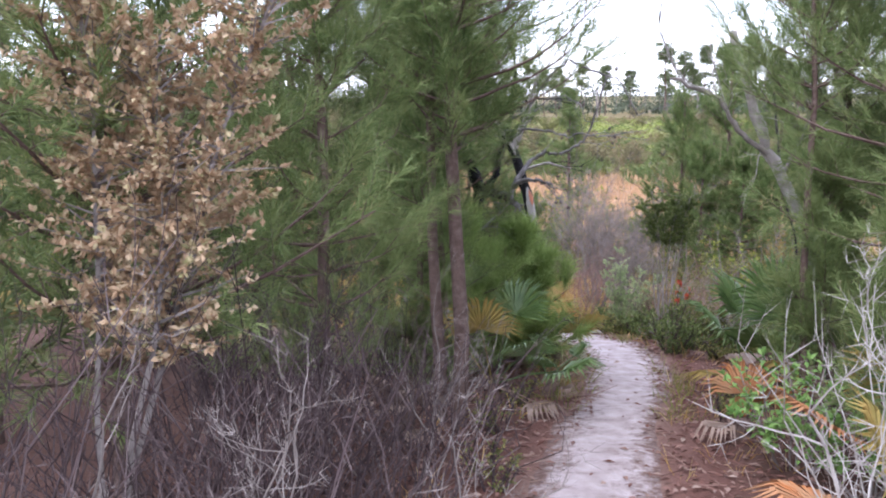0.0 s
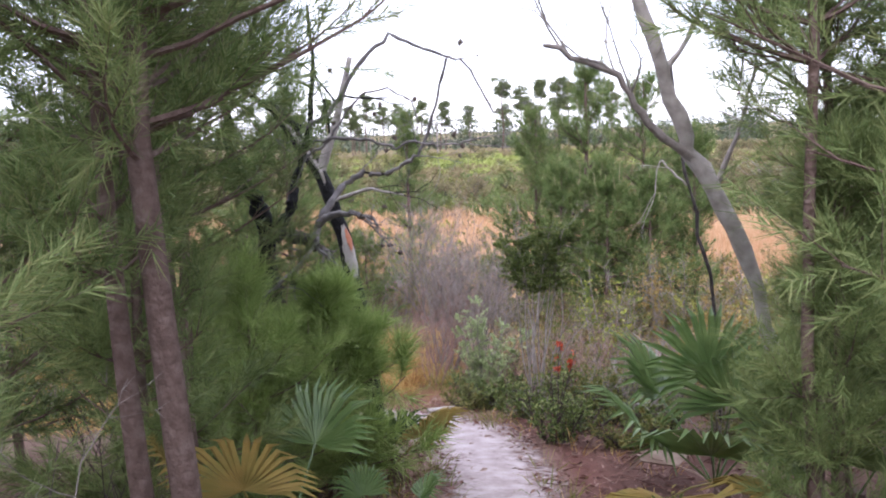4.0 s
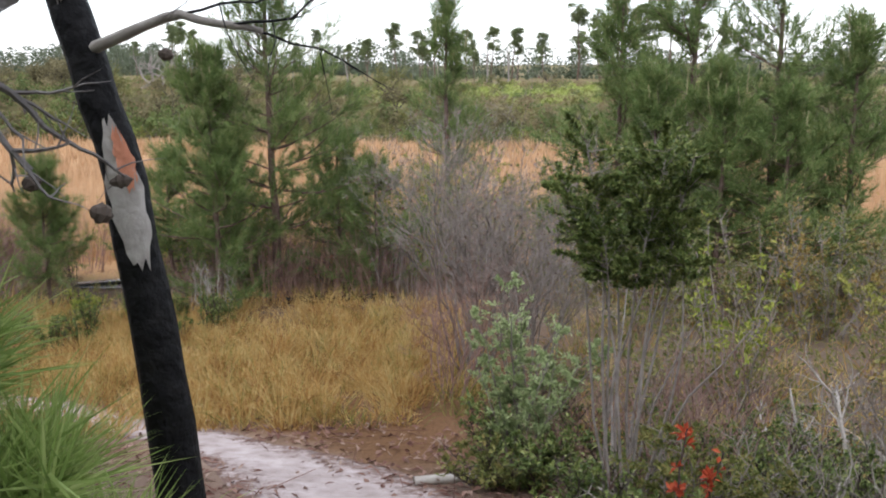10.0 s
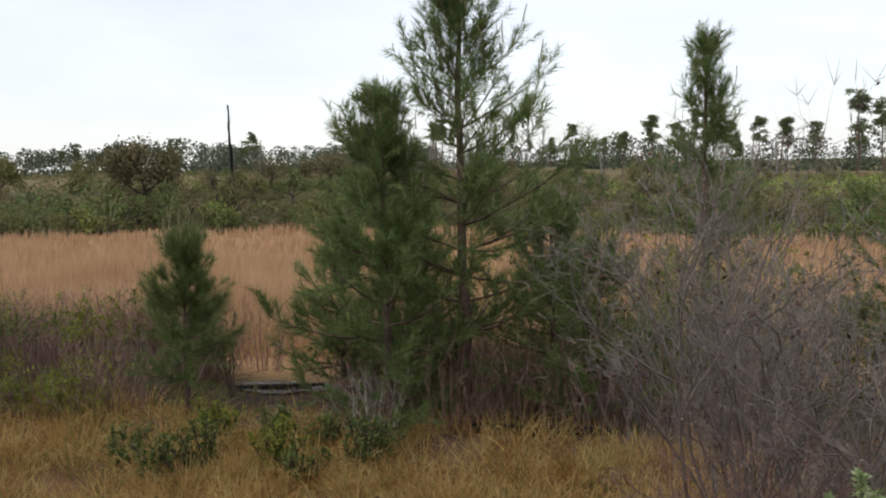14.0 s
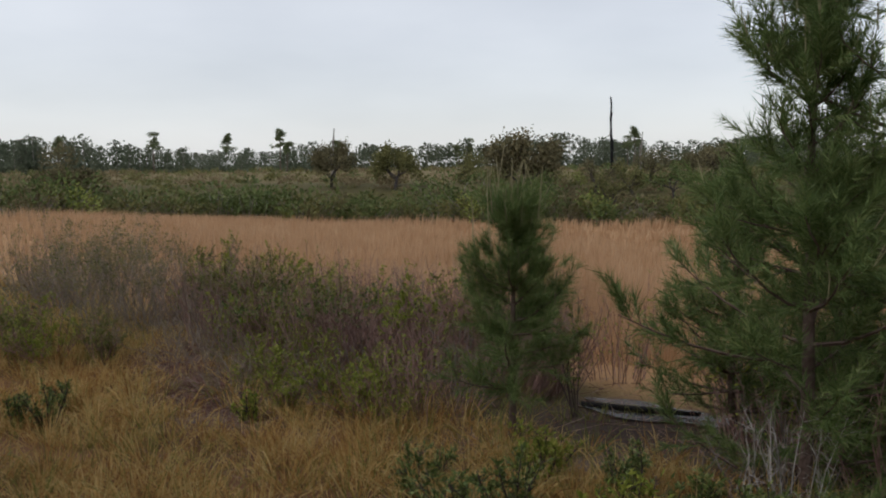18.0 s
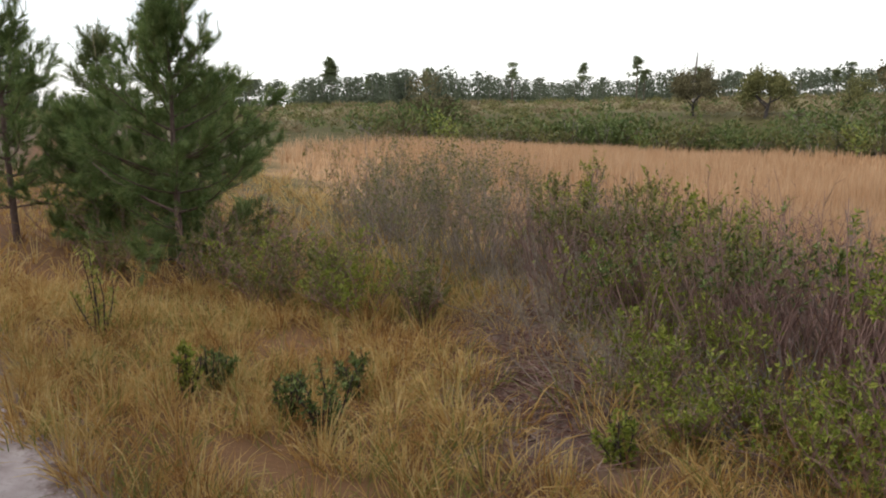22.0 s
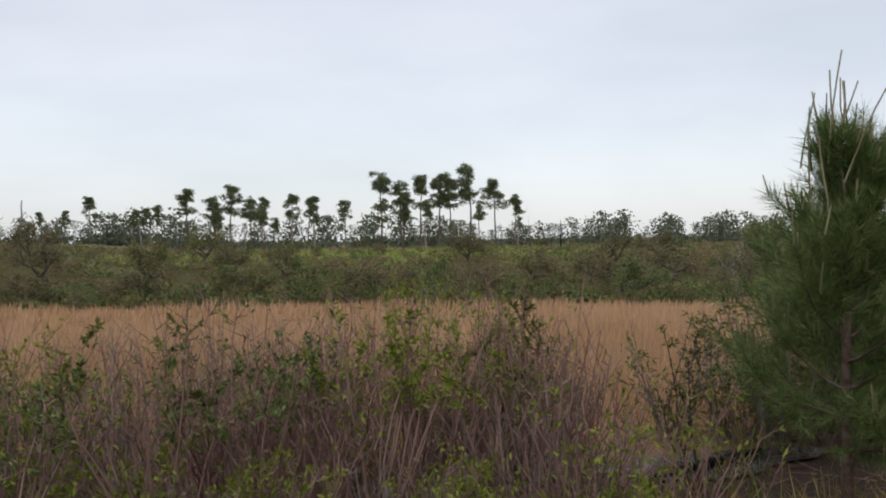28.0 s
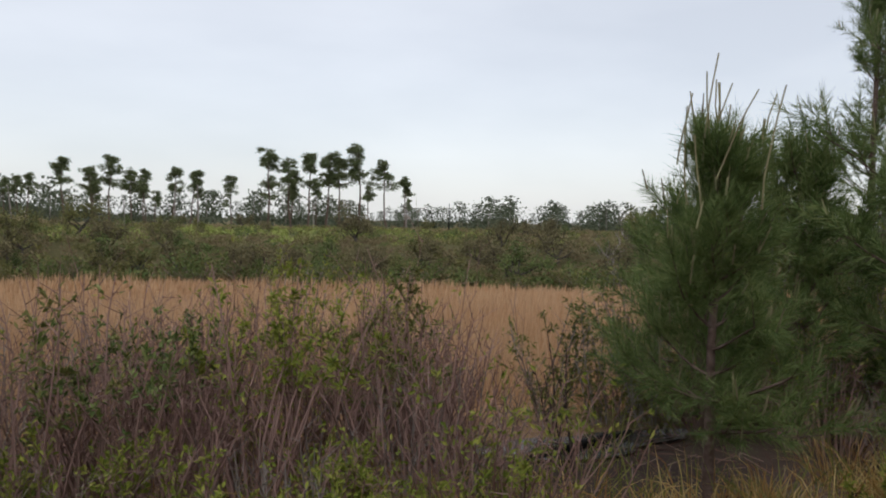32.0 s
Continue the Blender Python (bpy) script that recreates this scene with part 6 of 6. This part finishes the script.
for k in range(18):
    a = radians(rng_f.uniform(30, 96))
    d = rng_f.uniform(190, 235)
    set_copy(PINES[k % 4], -5 - math.sin(a) * d, 10 + math.cos(a) * d, rng_f.uniform(0.55, 0.8), rng_f.uniform(0, 6.28), 0.2)


def distant_forest():
    """The forest edge along the horizon, too far to pick single trees apart."""
    rng = np.random.default_rng(90)
    wood, leafage = Geo(), Geo()
    for k in range(1000):
        a = radians(rng.uniform(20, 112) if k < 650 else rng.uniform(-60, 24))
        left = k < 650
        d = rng.uniform(215, 290) if left else rng.uniform(150, 200)
        x, y = -5 - math.sin(a) * d, 10 + math.cos(a) * d
        z = float(ground_z(x, y))
        h = (rng.uniform(6.0, 9.2) if left else rng.uniform(3.6, 7.0)) * (0.85 + 0.22 * math.sin(a * 17) * math.sin(a * 7))
        twigs(wood, [(x, y, z)], [(x + rng.normal() * 0.2, y, z + h * 0.9)], 0.014 * h, 0.008 * h)
        low = (0.42 if math.sin(a * 9 + 1) > 0.5 else rng.uniform(0.02, 0.4)) if left else rng.uniform(0.05, 0.35)
        n = 130
        v = rng.uniform(low, 1.0, n)
        wide = (0.17 if left else 0.2) * np.sqrt(np.clip(1.08 - v, 0.05, 1)) * 1.5
        c = np.c_[rng.normal(size=(n, 2)) * h * wide[:, None], v * h] + np.array([x, y, z])
        dd = unit(rng.normal(size=(n, 3)) + np.array([0, 0, 0.3])) * h * 0.09 * rng.uniform(0.6, 1.3, (n, 1))
        spikes(leafage, c, dd, h * 0.075, rng)
        if low < 0.41 or k % 2:
            m = 46
            c = np.c_[rng.normal(size=(m, 2)) * h * 0.3, rng.uniform(0, 0.3, m) * h] + np.array([x, y, z])
            spikes(leafage, c, unit(rng.normal(size=(m, 3)) + np.array([0, 0, 0.4])) * h * 0.13, h * 0.13, rng)
    t = tagged(new("distant_forest", leafage.mesh("distant_forest", M_HAZE)), "hazy line of pines along the horizon", "forest", kind="stuff")
    part("trunks", wood, M_GREYBARK, t)


M_HAZE = material("hazy_forest_green", [(0.075, 0.095, 0.06), (0.11, 0.13, 0.085), (0.15, 0.165, 0.11)], 0.85, scale=0.2, thin=0.3)
distant_forest()

OAKS = [(-52.5, 72.3, 7.0, 0), (-67.3, 68.8, 5.4, 1), (-65.8, 77.2, 4.8, 1), (-42.5, 88, 5.0, 0), (-39, 84, 4.6, 0), (-46, 82, 4.0, 0), (10.5, 82, 3.9, 0), (20.5, 75.5, 3.4, 0), (24.5, 74, 3.5, 0),
        (-9.5, 80, 3.6, 0), (-5, 80, 3.0, 0), (-16, 80, 3.8, 1), (-22, 79, 4.0, 0), (-29, 81, 4.2, 0), (-34, 80, 3.9, 1), (31, 72, 4.2, 1), (-57, 74, 4.6, 1), (-74, 66, 5.0, 0), (36, 70, 4.6, 0), (-12, 96, 4.2, 1), (-26, 92, 4.6, 0)]
for k, (x, y, h, kind) in enumerate(OAKS):
    far_oak("gnarled oak with a dark twisted trunk and thin foliage", (x, y), h, 700 + k, M_FAROLIVE if kind else M_FARBROWN, 1500 if h < 5 else 4200)
OAK_KINDS = [far_oak("spreading oak with dark limbs on the far shore", (-48 + 4 * k, 76), 4.0, 770 + k, (M_FARBROWN, M_FAROLIVE, M_FARGREEN)[k], 900, depth=1) for k in range(3)]
for k in range(52):
    a = rng_f.uniform(-0.5, 3.5)
    e = 1.06 + abs(rng_f.normal()) * 0.16
    x, y = -18 + 46 * e * math.cos(a), 42 + 27.5 * e * math.sin(a)
    if y < 30 or (x < -52 and y < 66):
        continue
    set_copy(OAK_KINDS[rng_f.choice(3, p=[0.45, 0.35, 0.2])], x, y, rng_f.uniform(0.6, 1.15) * (1.0 if x < -15 else 0.8), rng_f.uniform(0, 6.28), 0.1)
for k in range(22):
    x = -30 + 72 * (k + rng_f.uniform(-0.4, 0.4)) / 22
    y = 42 + 27.5 * (1.04 + 0.14 * rng_f.uniform() ** 2) * math.sqrt(max(0.05, 1 - ((x + 18) / 75) ** 2))
    set_copy(OAK_KINDS[k % 3 if k % 2 else 0], x, y + 2, rng_f.uniform(0.5, 0.85), rng_f.uniform(0, 6.28), 0.1)
for k, (x, y, h) in enumerate([(-32.7, 101.5, 6.0), (-37.5, 100, 6.8), (-39.4, 99.4, 6.5), (26, 66.5, 3.6), (33, 76, 5.0)]):
    far_oak("pale leafless dead tree on the far shore", (x, y), h, 730 + k, None, bare=True, group="far dead trees")


def snag(at, h, seed, mat):
    rng = np.random.default_rng(seed)
    lx = rng.normal() * 0.06 * h
    dead_tree("dead_snag", "slim dead standing trunk on the far shore", at, [([(0, 0, 0), (lx * 0.4, 0, h * 0.5), (lx, 0.05 * h, h)], 0.02 * h + 0.03, 0.01 * h),
              ([(lx * 0.6, 0, h * 0.65), (lx + 0.06 * h, 0, h * 0.8)], 0.008 * h, 0.003 * h)], seed, mat, twig=1, kids=2)


for k, (x, y, h) in enumerate([(-61.5, 99.2, 9.8), (-87, 76.5, 6.6), (-2, 129.5, 6.0), (1, 129.3, 5.7), (27.9, 124.2, 3.9), (31.7, 123, 3.0), (33.4, 122.4, 4.0), (-29.1, 127.6, 3.0), (-29.3, 102.3, 5.6), (-31.5, 101, 4.2),
                               (-52, 90, 5.2), (-20, 120, 4.5), (-8, 118, 3.6), (14, 118, 4.0)]):
    snag((x, y), h, 750 + k, M_CHAR if k in (0, 5, 6) else M_GREYBARK)

KINDS = [far_bush("dark green shrub on the far bank", 2.0, 800, M_FARGREEN, 260), far_bush("olive shrub on the far bank", 1.8, 801, M_FAROLIVE, 260), far_bush("brownish shrub on the far bank", 1.7, 802, M_FARBROWN, 260),
         far_bush("fresh green shrub on the hillside", 1.6, 803, M_FARLIME, 260), far_bush("dark green shrub on the far bank", 2.4, 804, M_FARGREEN, 260)]
for k, ob in enumerate(KINDS):
    x, y = -60 + 3 * k, 75 + k
    ob.matrix_basis = pose(x, y, float(ground_z(x, y)) - 0.05)
for k in range(270):
    a = rng_f.uniform(-0.75, 3.6)
    e = 1.0 + 0.015 + abs(rng_f.normal()) * 0.07
    x, y = -18 + 46 * e * math.cos(a), 42 + 27.5 * e * math.sin(a)
    if y < 24:
        continue
    kind = rng_f.choice(5, p=[0.34, 0.25, 0.2, 0.03, 0.18])
    set_copy(KINDS[kind], x, y, rng_f.uniform(0.55, 1.1) * (1.55 if x < -25 else 0.95), rng_f.uniform(0, 6.28))


for k in range(66):
    x, y = rng_f.uniform(-48, 55), rng_f.uniform(88, 126)
    if k % 3:
        set_copy(KINDS[rng_f.choice(5, p=[0.2, 0.3, 0.3, 0.1, 0.1])], x, y, rng_f.uniform(0.45, 0.85), rng_f.uniform(0, 6.28))
    else:
        set_copy(OAK_KINDS[rng_f.choice(3, p=[0.45, 0.35, 0.2])], x, y + 4, rng_f.uniform(0.35, 0.65), rng_f.uniform(0, 6.28), 0.1)


def bank_scrub():
    """Low scrub over the far bank, the hill and the plain behind."""
    rng = np.random.default_rng(91)
    heaps = {"olive": Geo(), "brown": Geo(), "lime": Geo(), "dark": Geo()}

    def bush(x, y, s, kind):
        z, n = float(ground_z(x, y)), 56
        d = unit(np.c_[rng.normal(size=(n, 2)), np.abs(rng.normal(size=n)) * 0.9]) * np.array([0.62, 0.62, 0.5]) * s
        p = np.array([x, y, z + 0.06 * s]) + d * rng.uniform(0.35, 1.0, (n, 1))
        spikes(heaps[kind], p, unit(d + rng.normal(size=(n, 3)) * 0.5 * s) * (s * 0.19 * rng.uniform(0.6, 1.3, (n, 1))), s * 0.11, rng)

    for k in range(3900):
        x, y = rng.uniform(-60, 70), rng.uniform(60, 132)
        if basin(x, y) < 1.03:
            continue
        lime = math.exp(-((x - 8) / 22) ** 2 - ((y - 104) / 17) ** 2) * (0.75 + 0.4 * math.sin(x * 0.5) * math.sin(y * 0.33))
        q = rng.uniform()
        bush(x, y, rng.uniform(0.6, 1.35), "lime" if q < lime else ("brown" if q < 0.55 else ("olive" if q < 0.85 else "dark")))
    for k in range(1100):
        a, e = rng.uniform(-0.5, 3.4), 1.03 + abs(rng.normal()) * 0.1
        x, y = -18 + 46 * e * math.cos(a), 42 + 27.5 * e * math.sin(a)
        if y > 24:
            q = rng.uniform()
            bush(x, y, rng.uniform(0.8, 1.7), "dark" if q < 0.4 else ("olive" if q < 0.75 else "brown"))
    for k in range(600):
        x, y = rng.uniform(-50, 52), rng.uniform(71, 94)
        if basin(x, y) > 1.04:
            bush(x, y, rng.uniform(0.7, 1.3), "brown" if rng.uniform() < 0.5 else "olive")
    for k in range(1300):
        a, d = radians(rng.uniform(28, 100)), rng.uniform(68, 215)
        x, y = -5 - math.sin(a) * d, 10 + math.cos(a) * d
        if basin(x, y) < 1.04:
            continue
        q = rng.uniform()
        bush(x, y, rng.uniform(0.8, 2.2), "brown" if q < 0.45 else ("olive" if q < 0.85 else "dark"))
    for kind, mat, lab in (("olive", M_FAROLIVE, "olive scrub covering the far bank"), ("brown", M_FARTAN, "tan brown scrub covering the far bank"),
                           ("lime", M_FARLIME, "bright green low growth on the hill"), ("dark", M_FARGREEN, "dark green scrub on the far bank")):
        stuff("scrub", heaps[kind], mat, lab, "scrub")


bank_scrub()
b = far_bush("big rounded brown-green thicket on the far bank", 5.4, 820, M_FARBROWN, 6000, fine=0.45)
b.matrix_basis = pose(-76.5, 40.6, float(ground_z(-76.5, 40.6)) - 0.1)
